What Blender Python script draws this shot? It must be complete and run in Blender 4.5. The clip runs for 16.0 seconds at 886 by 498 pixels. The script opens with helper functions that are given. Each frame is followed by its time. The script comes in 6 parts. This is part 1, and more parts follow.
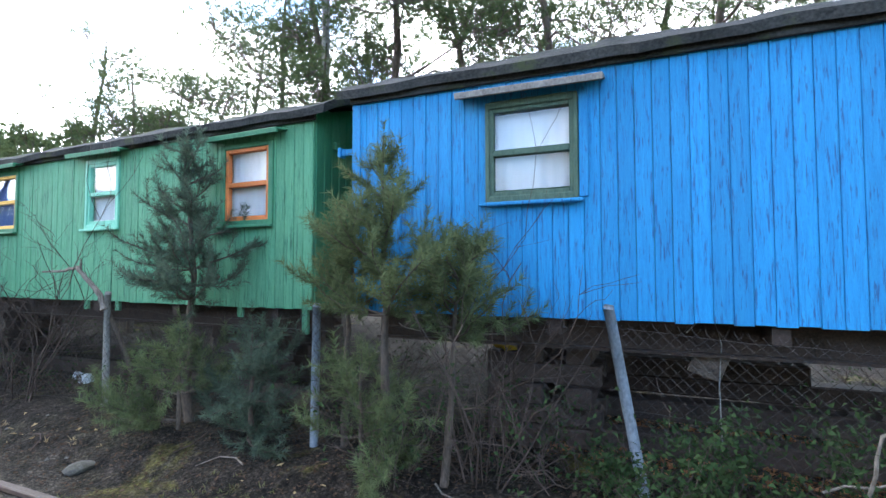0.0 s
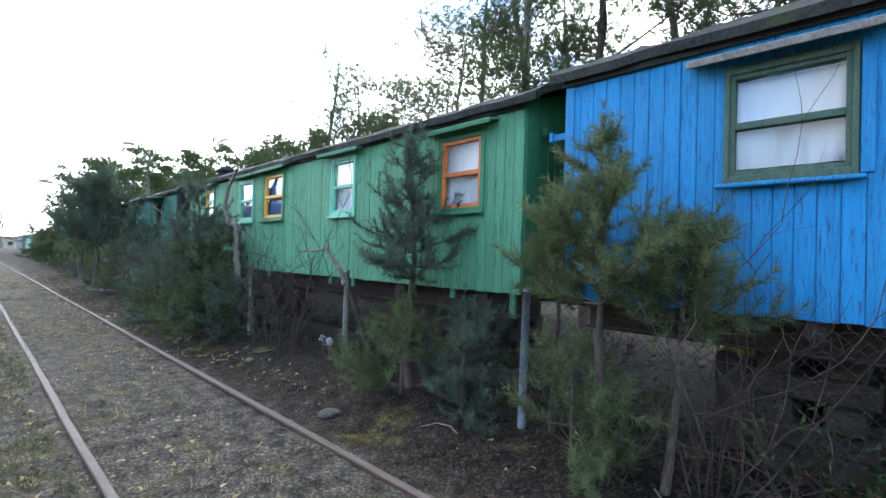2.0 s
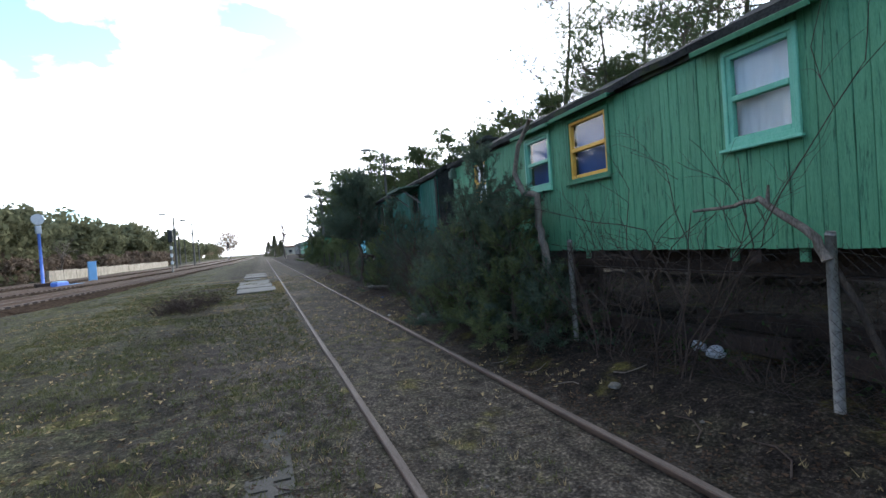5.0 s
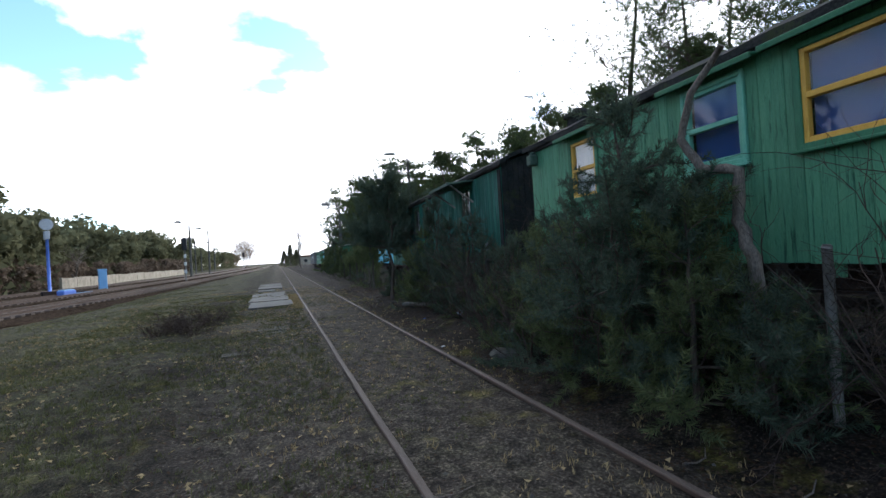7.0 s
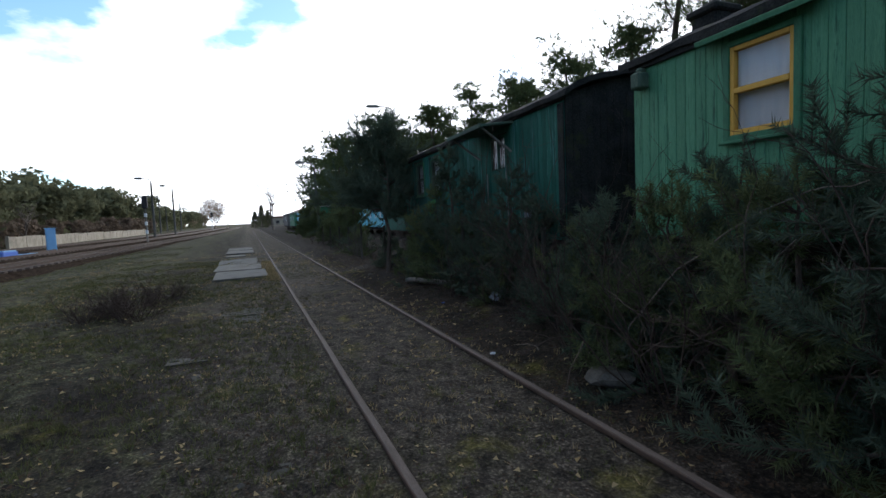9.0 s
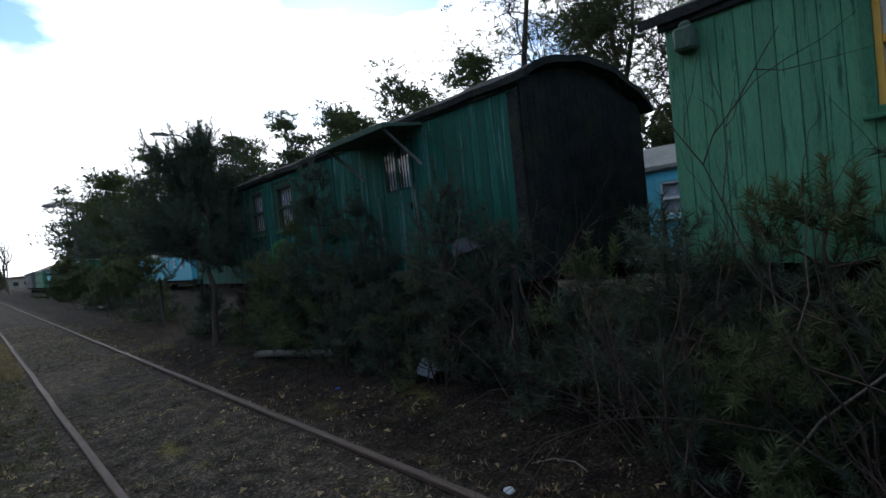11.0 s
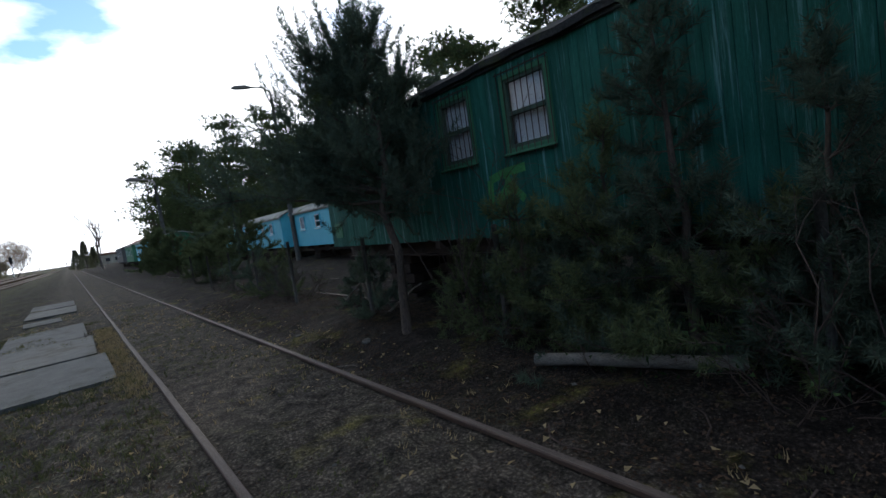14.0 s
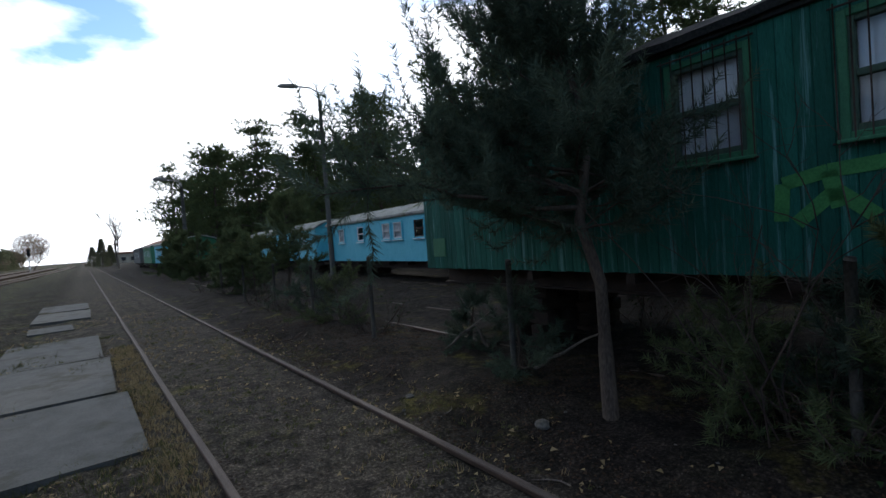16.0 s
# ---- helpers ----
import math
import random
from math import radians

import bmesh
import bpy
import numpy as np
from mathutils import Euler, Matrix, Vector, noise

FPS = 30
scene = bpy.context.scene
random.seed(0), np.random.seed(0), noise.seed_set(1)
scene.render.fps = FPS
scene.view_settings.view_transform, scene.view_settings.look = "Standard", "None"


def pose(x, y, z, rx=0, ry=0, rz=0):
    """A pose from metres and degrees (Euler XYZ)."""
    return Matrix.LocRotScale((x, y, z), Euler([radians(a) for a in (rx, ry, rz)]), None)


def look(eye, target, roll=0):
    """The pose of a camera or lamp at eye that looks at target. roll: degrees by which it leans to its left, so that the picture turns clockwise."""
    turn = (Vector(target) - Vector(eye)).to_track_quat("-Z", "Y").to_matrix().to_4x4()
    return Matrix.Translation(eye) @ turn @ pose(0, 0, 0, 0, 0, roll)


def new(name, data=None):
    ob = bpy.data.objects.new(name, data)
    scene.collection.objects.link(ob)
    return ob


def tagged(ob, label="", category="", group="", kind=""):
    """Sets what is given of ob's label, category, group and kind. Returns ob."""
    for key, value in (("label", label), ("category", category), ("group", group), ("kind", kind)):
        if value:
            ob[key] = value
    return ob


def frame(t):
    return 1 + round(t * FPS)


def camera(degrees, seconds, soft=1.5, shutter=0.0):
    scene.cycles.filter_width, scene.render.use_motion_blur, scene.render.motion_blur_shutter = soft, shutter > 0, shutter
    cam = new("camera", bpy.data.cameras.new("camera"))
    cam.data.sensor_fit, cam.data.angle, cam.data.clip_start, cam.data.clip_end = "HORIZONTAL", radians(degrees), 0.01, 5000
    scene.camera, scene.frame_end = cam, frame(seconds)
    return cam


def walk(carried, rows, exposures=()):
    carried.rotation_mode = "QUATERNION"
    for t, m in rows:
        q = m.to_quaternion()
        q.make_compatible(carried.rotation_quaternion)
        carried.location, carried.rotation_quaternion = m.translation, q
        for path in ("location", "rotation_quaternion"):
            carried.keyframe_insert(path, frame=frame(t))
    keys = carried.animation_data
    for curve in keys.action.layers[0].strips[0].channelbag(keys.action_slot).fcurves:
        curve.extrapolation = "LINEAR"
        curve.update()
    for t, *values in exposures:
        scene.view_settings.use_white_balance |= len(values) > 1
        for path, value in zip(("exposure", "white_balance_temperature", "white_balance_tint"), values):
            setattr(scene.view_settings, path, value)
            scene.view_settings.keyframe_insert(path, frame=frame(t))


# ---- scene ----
cam = camera(85.3, 16.0)
PATH = [
    (0, (0.364, 0.033, 1.684), (-0.415, 1.873, 1.767), -0.1),
    (0.5, (0.327, 0.015, 1.678), (-0.735, 1.708, 1.758), 0.6),
    (1, (0.288, -0.014, 1.664), (-0.940, 1.563, 1.740), 1.5),
    (1.5, (0.249, -0.035, 1.651), (-1.084, 1.455, 1.711), 2.2),
    (2, (0.197, -0.052, 1.641), (-1.219, 1.360, 1.675), 1.8),
    (2.5, (0.007, -0.046, 1.598), (-1.522, 1.244, 1.591), 0.5),
    (3, (-0.386, 0.043, 1.593), (-2.034, 1.172, 1.518), -0.5),
    (3.5, (-0.916, -0.010, 1.576), (-2.671, 0.949, 1.547), -1.4),
    (4, (-1.514, -0.026, 1.537), (-3.319, 0.835, 1.507), -1.9),
    (4.5, (-2.203, -0.103, 1.561), (-4.058, 0.642, 1.522), -2.8),
    (6.8, (-5.394, -0.133, 1.572), (-7.280, 0.533, 1.544), -5.4),
    (7, (-5.659, -0.137, 1.569), (-7.550, 0.515, 1.584), -3.5),
    (7.5, (-6.322, -0.112, 1.546), (-8.211, 0.547, 1.532), -2.8),
    (8, (-7.036, -0.120, 1.535), (-8.910, 0.577, 1.508), -3.2),
    (8.5, (-7.670, -0.185, 1.603), (-9.534, 0.533, 1.517), -1.1),
    (9, (-8.411, -0.132, 1.633), (-10.263, 0.611, 1.492), -2.5),
    (9.5, (-9.114, -0.153, 1.659), (-10.938, 0.661, 1.557), -2.6),
    (10, (-9.757, -0.107, 1.684), (-11.337, 1.110, 1.538), -1.5),
    (10.2, (-10.023, -0.068, 1.707), (-11.544, 1.225, 1.591), -2.2),
    (12.3, (-13.462, 0.068, 1.604), (-14.849, 1.506, 1.592), -7.3),
    (12.5, (-13.761, 0.105, 1.616), (-15.177, 1.516, 1.585), -7.6),
    (13, (-14.454, 0.097, 1.583), (-15.964, 1.407, 1.507), -7.3),
    (13.5, (-15.168, 0.084, 1.574), (-16.716, 1.343, 1.450), -7.6),
    (14, (-15.931, 0.044, 1.616), (-17.507, 1.265, 1.460), -8.3),
    (14.5, (-16.654, 0.001, 1.657), (-18.260, 1.187, 1.559), -7.6),
    (15, (-17.399, 0.015, 1.683), (-19.021, 1.185, 1.677), -8.0),
    (15.5, (-18.143, -0.051, 1.703), (-19.761, 1.122, 1.731), -6.5),
    (16, (-18.838, -0.016, 1.703), (-20.439, 1.180, 1.647), -4.2),
]
EXPOSURES = [(t, e, 5850, 10) for t, e in ((0.0, 3.26), (1.0, 3.16), (2.0, 2.9), (3.5, 2.14), (4.5, 1.82), (7.0, 1.25), (9.0, 0.7), (10.0, 0.55), (12.5, 0.65), (14.0, 0.55), (16.0, 0.45))]
walk(cam, [(t, look(eye, target, roll)) for t, eye, target, roll in PATH], EXPOSURES)

# ---- world and light ----
SUN_AZ, SUN_EL = 55.0, 19.0      # degrees to the left of +y, above the horizon
sun_from = Vector((-math.sin(radians(SUN_AZ)) * math.cos(radians(SUN_EL)), math.cos(radians(SUN_AZ)) * math.cos(radians(SUN_EL)), math.sin(radians(SUN_EL))))
world = bpy.data.worlds.new("sky")
scene.world = world
world.use_nodes = True
wt = world.node_tree
wt.nodes.clear()
w_out = wt.nodes.new("ShaderNodeOutputWorld")
w_sky = wt.nodes.new("ShaderNodeTexSky")
w_sky.sky_type, w_sky.sun_disc = "NISHITA", False
w_sky.sun_elevation, w_sky.sun_rotation = radians(SUN_EL), radians(-SUN_AZ)
w_sky.dust_density, w_sky.ozone_density = 0.2, 2.5
w_blue = wt.nodes.new("ShaderNodeBackground")
w_blue.inputs["Strength"].default_value = 0.15
w_cloud = wt.nodes.new("ShaderNodeBackground")
w_cloud.inputs["Color"].default_value = (1.0, 0.985, 0.96, 1)
w_tc = wt.nodes.new("ShaderNodeTexCoord")
w_map = wt.nodes.new("ShaderNodeMapping")
w_map.inputs["Scale"].default_value = (1.0, 1.0, 1.9)
w_map.inputs["Location"].default_value = (0.384, -3.812, -2.43)
w_noise = wt.nodes.new("ShaderNodeTexNoise")
w_noise.inputs["Scale"].default_value = 2.6
w_noise.inputs["Detail"].default_value = 7.0
w_noise.inputs["Roughness"].default_value = 0.52
w_noise.inputs["Distortion"].default_value = 0.2
w_ramp = wt.nodes.new("ShaderNodeValToRGB")
w_ramp.color_ramp.elements[0].position, w_ramp.color_ramp.elements[1].position = 0.515, 0.615
w_mix = wt.nodes.new("ShaderNodeMixShader")
# thin cloud shines brighter the nearer it lies to the sun
w_dot = wt.nodes.new("ShaderNodeVectorMath")
w_dot.operation = "DOT_PRODUCT"
w_dot.inputs[1].default_value = sun_from
w_glow = wt.nodes.new("ShaderNodeMapRange")
w_glow.interpolation_type = "SMOOTHSTEP"
w_glow.inputs["From Min"].default_value, w_glow.inputs["From Max"].default_value = -0.1, 1.0
w_glow.inputs["To Min"].default_value, w_glow.inputs["To Max"].default_value = 0.40, 1.6
w_more = wt.nodes.new("ShaderNodeMath")
w_more.operation = "MULTIPLY_ADD"
w_more.inputs[1].default_value = 0.0875
wt.links.new(w_tc.outputs["Generated"], w_map.inputs["Vector"])
wt.links.new(w_tc.outputs["Generated"], w_dot.inputs[0])
wt.links.new(w_dot.outputs["Value"], w_glow.inputs["Value"])
wt.links.new(w_glow.outputs[0], w_cloud.inputs["Strength"])
wt.links.new(w_map.outputs[0], w_noise.inputs["Vector"])
wt.links.new(w_glow.outputs[0], w_more.inputs[0])
wt.links.new(w_noise.outputs[0], w_more.inputs[2])
wt.links.new(w_more.outputs[0], w_ramp.inputs[0])
wt.links.new(w_sky.outputs[0], w_blue.inputs["Color"])
wt.links.new(w_ramp.outputs[0], w_mix.inputs[0])
wt.links.new(w_blue.outputs[0], w_mix.inputs[1])
wt.links.new(w_cloud.outputs[0], w_mix.inputs[2])
wt.links.new(w_mix.outputs[0], w_out.inputs["Surface"])

sun = new("sun", bpy.data.lights.new("sun", "SUN"))
sun.data.energy, sun.data.angle, sun.data.color = 0.75, radians(2.0), (1.0, 0.9, 0.76)
sun.matrix_world = look(sun_from * 100, (0, 0, 0))

# ---- materials ----


def rgba(c):
    return (c[0], c[1], c[2], 1.0)


def surface(name, dark, light, scale=6.0, stretch=(1, 1, 1), rough=0.85, bump=0.3, fine=60.0, patch=None, patch_at=0.62, vary=0.0, metal=0.0, patch_scale=None, spec=0.3, patch_stretch=None):
    """A worn surface: two colours mixed by coarse and fine noise, optional patches of a third, a shift of lightness from piece to piece."""
    m = bpy.data.materials.new(name)
    m.use_nodes = True
    t = m.node_tree
    b = t.nodes["Principled BSDF"]
    geo = t.nodes.new("ShaderNodeNewGeometry")
    mp = t.nodes.new("ShaderNodeMapping")
    mp.inputs["Scale"].default_value = stretch
    t.links.new(geo.outputs["Position"], mp.inputs["Vector"])
    n1 = t.nodes.new("ShaderNodeTexNoise")
    n1.inputs["Scale"].default_value, n1.inputs["Detail"].default_value, n1.inputs["Roughness"].default_value = scale, 6.0, 0.62
    n2 = t.nodes.new("ShaderNodeTexNoise")
    n2.inputs["Scale"].default_value, n2.inputs["Detail"].default_value = fine, 4.0
    t.links.new(mp.outputs[0], n1.inputs["Vector"])
    t.links.new(mp.outputs[0], n2.inputs["Vector"])
    add = t.nodes.new("ShaderNodeMath")
    add.operation = "MULTIPLY_ADD"
    add.inputs[1].default_value = 0.5
    t.links.new(n2.outputs[0], add.inputs[0])
    half = t.nodes.new("ShaderNodeMath")
    half.operation = "MULTIPLY"
    half.inputs[1].default_value = 0.5
    t.links.new(n1.outputs[0], half.inputs[0])
    t.links.new(half.outputs[0], add.inputs[2])
    ramp = t.nodes.new("ShaderNodeValToRGB")
    ramp.color_ramp.elements[0].position, ramp.color_ramp.elements[1].position = 0.36, 0.64
    ramp.color_ramp.elements[0].color, ramp.color_ramp.elements[1].color = rgba(dark), rgba(light)
    t.links.new(add.outputs[0], ramp.inputs[0])
    colour = ramp.outputs[0]
    if patch:
        n3 = t.nodes.new("ShaderNodeTexNoise")
        n3.inputs["Scale"].default_value, n3.inputs["Detail"].default_value, n3.inputs["Roughness"].default_value = patch_scale or scale * 0.5, 9.0, 0.72
        if patch_stretch:
            mp3 = t.nodes.new("ShaderNodeMapping")
            mp3.inputs["Scale"].default_value = patch_stretch
            t.links.new(geo.outputs["Position"], mp3.inputs["Vector"])
            t.links.new(mp3.outputs[0], n3.inputs["Vector"])
        else:
            t.links.new(mp.outputs[0], n3.inputs["Vector"])
        r3 = t.nodes.new("ShaderNodeValToRGB")
        r3.color_ramp.elements[0].position, r3.color_ramp.elements[1].position = patch_at - 0.03, patch_at + 0.05
        t.links.new(n3.outputs[0], r3.inputs[0])
        mx = t.nodes.new("ShaderNodeMix")
        mx.data_type = "RGBA"
        t.links.new(r3.outputs[0], mx.inputs[0])
        t.links.new(colour, mx.inputs[6])
        mx.inputs[7].default_value = rgba(patch)
        colour = mx.outputs[2]
    if vary:
        oi = t.nodes.new("ShaderNodeObjectInfo")
        mr = t.nodes.new("ShaderNodeMapRange")
        mr.inputs[3].default_value, mr.inputs[4].default_value = 1 - vary, 1 + vary * 0.6
        t.links.new(oi.outputs["Random"], mr.inputs[0])
        hs = t.nodes.new("ShaderNodeHueSaturation")
        t.links.new(mr.outputs[0], hs.inputs["Value"])
        t.links.new(colour, hs.inputs["Color"])
        colour = hs.outputs[0]
    t.links.new(colour, b.inputs["Base Color"])
    b.inputs["Roughness"].default_value, b.inputs["Metallic"].default_value = rough, metal
    b.inputs["Specular IOR Level"].default_value = spec
    if bump:
        bp = t.nodes.new("ShaderNodeBump")
        bp.inputs["Strength"].default_value, bp.inputs["Distance"].default_value = bump, 0.01
        t.links.new(add.outputs[0], bp.inputs["Height"])
        t.links.new(bp.outputs[0], b.inputs["Normal"])
    return m


def foliage(name, dark, light, through_share=0.25):
    """Needles and leaves: a colour that differs from piece to piece, with some light passing through."""
    m = bpy.data.materials.new(name)
    m.use_nodes = True
    t = m.node_tree
    t.nodes.clear()
    out = t.nodes.new("ShaderNodeOutputMaterial")
    geo = t.nodes.new("ShaderNodeNewGeometry")
    n = t.nodes.new("ShaderNodeTexNoise")
    n.inputs["Scale"].default_value = 3.0
    t.links.new(geo.outputs["Position"], n.inputs["Vector"])
    ad = t.nodes.new("ShaderNodeMath")
    ad.operation = "MULTIPLY_ADD"
    ad.inputs[1].default_value = 0.6
    t.links.new(geo.outputs["Random Per Island"], ad.inputs[0])
    hf = t.nodes.new("ShaderNodeMath")
    hf.operation = "MULTIPLY"
    hf.inputs[1].default_value = 0.45
    t.links.new(n.outputs[0], hf.inputs[0])
    t.links.new(hf.outputs[0], ad.inputs[2])
    ramp = t.nodes.new("ShaderNodeValToRGB")
    ramp.color_ramp.elements[0].color, ramp.color_ramp.elements[1].color = rgba(dark), rgba(light)
    t.links.new(ad.outputs[0], ramp.inputs[0])
    df = t.nodes.new("ShaderNodeBsdfDiffuse")
    tr = t.nodes.new("ShaderNodeBsdfTranslucent")
    mx = t.nodes.new("ShaderNodeMixShader")
    mx.inputs[0].default_value = through_share
    t.links.new(ramp.outputs[0], df.inputs["Color"])
    t.links.new(ramp.outputs[0], tr.inputs["Color"])
    t.links.new(df.outputs[0], mx.inputs[1])
    t.links.new(tr.outputs[0], mx.inputs[2])
    t.links.new(mx.outputs[0], out.inputs["Surface"])
    return m


def glass_material(name):
    m = bpy.data.materials.new(name)
    m.use_nodes = True
    t = m.node_tree
    t.nodes.clear()
    out = t.nodes.new("ShaderNodeOutputMaterial")
    tr = t.nodes.new("ShaderNodeBsdfTransparent")
    gl = t.nodes.new("ShaderNodeBsdfGlossy")
    gl.inputs["Roughness"].default_value = 0.015
    lw = t.nodes.new("ShaderNodeLayerWeight")
    lw.inputs["Blend"].default_value = 0.5
    pw = t.nodes.new("ShaderNodeMath")
    pw.operation = "POWER"
    pw.inputs[1].default_value = 3.0
    fr = t.nodes.new("ShaderNodeMath")
    fr.operation = "MULTIPLY_ADD"
    fr.inputs[1].default_value, fr.inputs[2].default_value = 0.4, 0.035
    t.links.new(lw.outputs["Facing"], pw.inputs[0])
    t.links.new(pw.outputs[0], fr.inputs[0])
    geo = t.nodes.new("ShaderNodeNewGeometry")
    n = t.nodes.new("ShaderNodeTexNoise")
    n.inputs["Scale"].default_value = 2.2
    bp = t.nodes.new("ShaderNodeBump")
    bp.inputs["Strength"].default_value, bp.inputs["Distance"].default_value = 0.12, 0.02
    t.links.new(geo.outputs["Position"], n.inputs["Vector"])
    t.links.new(n.outputs[0], bp.inputs["Height"])
    t.links.new(bp.outputs[0], gl.inputs["Normal"])
    mx = t.nodes.new("ShaderNodeMixShader")
    t.links.new(fr.outputs[0], mx.inputs[0])
    t.links.new(tr.outputs[0], mx.inputs[1])
    t.links.new(gl.outputs[0], mx.inputs[2])
    t.links.new(mx.outputs[0], out.inputs["Surface"])
    return m


WOODY = (9, 9, 0.7)
BLUE = surface("blue_paint", (0.016, 0.152, 0.355), (0.03, 0.248, 0.51), 5, (10, 10, 0.6), 0.75, 0.7, 70, patch=(0.022, 0.085, 0.20), patch_at=0.565, vary=0.14, patch_scale=3.6, patch_stretch=(22, 22, 1.7))
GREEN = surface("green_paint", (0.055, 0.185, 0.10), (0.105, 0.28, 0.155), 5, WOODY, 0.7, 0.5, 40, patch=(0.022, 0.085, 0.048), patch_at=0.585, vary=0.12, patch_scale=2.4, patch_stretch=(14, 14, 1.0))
# Green with end-wall shade put into its colour; also one far wagon's dull paint.
GREEN_DULL_SHADED = surface("dull_shaded_green_paint", (0.02, 0.10, 0.05), (0.035, 0.15, 0.075), 5, WOODY, 0.75, 0.4, 40, vary=0.12)
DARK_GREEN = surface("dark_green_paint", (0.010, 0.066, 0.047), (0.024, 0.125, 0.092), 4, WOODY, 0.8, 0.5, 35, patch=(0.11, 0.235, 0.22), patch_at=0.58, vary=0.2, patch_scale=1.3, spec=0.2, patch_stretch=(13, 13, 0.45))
TURQUOISE = surface("turquoise_paint", (0.10, 0.42, 0.52), (0.16, 0.55, 0.65), 3, (3, 3, 0.8), 0.6, 0.2, 30, patch=(0.05, 0.25, 0.33), patch_at=0.66, vary=0.06)
MINT = surface("mint_paint", (0.11, 0.34, 0.235), (0.18, 0.45, 0.32), 8, (3, 3, 1), 0.5, 0.2)
ORANGE = surface("orange_brown_paint", (0.42, 0.12, 0.03), (0.55, 0.18, 0.05), 8, (3, 3, 1), 0.5, 0.2)
YELLOW = surface("ochre_paint", (0.55, 0.30, 0.04), (0.68, 0.40, 0.07), 8, (3, 3, 1), 0.5, 0.2)
TRIM_GREEN = surface("trim_green_paint", (0.025, 0.11, 0.055), (0.05, 0.18, 0.09), 8, (3, 3, 1), 0.6, 0.3)
TRIM_DARK = surface("weathered_dark_green_trim", (0.03, 0.06, 0.045), (0.08, 0.12, 0.085), 9, (4, 4, 1), 0.8, 0.5)
WHITE_PAINT = surface("old_white_paint", (0.6, 0.62, 0.6), (0.75, 0.76, 0.74), 7, (3, 3, 1), 0.6, 0.2)
# Roof colour; near-black, so it also carries the dark wagon's end-wall shade.
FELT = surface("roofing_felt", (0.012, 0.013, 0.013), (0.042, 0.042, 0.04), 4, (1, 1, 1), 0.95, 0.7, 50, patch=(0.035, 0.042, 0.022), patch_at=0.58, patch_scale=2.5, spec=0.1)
LOG = surface("bleached_log", (0.085, 0.075, 0.064), (0.20, 0.178, 0.152), 9, (0.6, 2, 2), 0.95, 0.6, 50)
ROOF_PALE = surface("pale_roof_felt", (0.22, 0.22, 0.20), (0.36, 0.36, 0.32), 3, (1, 1, 1), 0.95, 0.5, 30, patch=(0.12, 0.14, 0.07), patch_at=0.58, patch_scale=0.8)
STEEL_DARK = surface("dark_rusty_steel", (0.018, 0.013, 0.011), (0.06, 0.038, 0.028), 5, (1, 1, 1), 0.8, 0.4)
RUST = surface("rusty_rail", (0.038, 0.024, 0.018), (0.095, 0.06, 0.043), 9, (0.5, 3, 3), 0.6, 0.4, 80)
RAIL_TOP = surface("worn_rail_head", (0.055, 0.042, 0.034), (0.125, 0.098, 0.08), 7, (0.5, 4, 4), 0.72, 0.4, 70, spec=0.18)
CONCRETE = surface("old_concrete", (0.055, 0.054, 0.048), (0.108, 0.105, 0.094), 4, (1, 1, 1), 0.9, 0.5, 70, patch=(0.05, 0.047, 0.034), patch_at=0.555, patch_scale=1.4)
POST_BLUE = surface("pale_blue_flaked_post", (0.07, 0.082, 0.095), (0.17, 0.195, 0.225), 9, (1, 1, 0.6), 0.8, 0.4, 60, patch=(0.16, 0.10, 0.07), patch_at=0.60, patch_scale=5)
POST_DARK = surface("dark_weathered_post", (0.03, 0.027, 0.022), (0.09, 0.082, 0.07), 9, (1, 1, 0.6), 0.9, 0.4, 60)
POST_GREY = surface("grey_post", (0.11, 0.10, 0.09), (0.24, 0.23, 0.21), 9, (1, 1, 0.6), 0.9, 0.4, 60)
WIRE = surface("rusty_wire", (0.018, 0.014, 0.012), (0.05, 0.04, 0.034), 12, (1, 1, 1), 0.7, 0.0)
BARK = surface("pine_bark", (0.03, 0.023, 0.018), (0.105, 0.078, 0.06), 7, (2, 2, 0.5), 0.95, 0.9, 40)
BARK_GREY = surface("grey_dead_wood", (0.06, 0.05, 0.04), (0.21, 0.175, 0.145), 9, (2, 2, 0.6), 0.95, 0.8, 50)
TWIG = surface("bare_twigs", (0.025, 0.017, 0.014), (0.085, 0.06, 0.047), 5, (1, 1, 1), 0.95, 0.0)
NEEDLES = foliage("pine_needles", (0.042, 0.060, 0.030), (0.15, 0.175, 0.08), 0.35)
NEEDLES_FAR = foliage("far_pine_needles", (0.025, 0.045, 0.022), (0.11, 0.13, 0.055))
NEEDLES_BLUE = foliage("blue_green_needles", (0.034, 0.052, 0.04), (0.11, 0.14, 0.095), 0.3)
LEAVES = foliage("bramble_leaves", (0.014, 0.03, 0.012), (0.05, 0.075, 0.03))
GRASS = foliage("short_grass", (0.04, 0.05, 0.018), (0.135, 0.135, 0.058))
STRAW = foliage("dry_grass", (0.17, 0.125, 0.06), (0.40, 0.31, 0.17))
LITTER = foliage("leaf_litter", (0.024, 0.015, 0.010), (0.095, 0.065, 0.044), 0.05)
# Reddish litter, brightened so that its colour holds the sun's warmth.
BRACKEN_SUNLIT = foliage("sunlit_russet_litter", (0.10, 0.04, 0.018), (0.34, 0.17, 0.08), 0.1)
# Far foliage, lightened: sunlight and haze are put into these two colours.
WOODS = foliage("hazed_far_woods", (0.07, 0.08, 0.048), (0.19, 0.185, 0.105), 0.35)
UNDERWOOD = foliage("hazed_bare_underwood", (0.10, 0.076, 0.056), (0.24, 0.185, 0.14), 0.3)
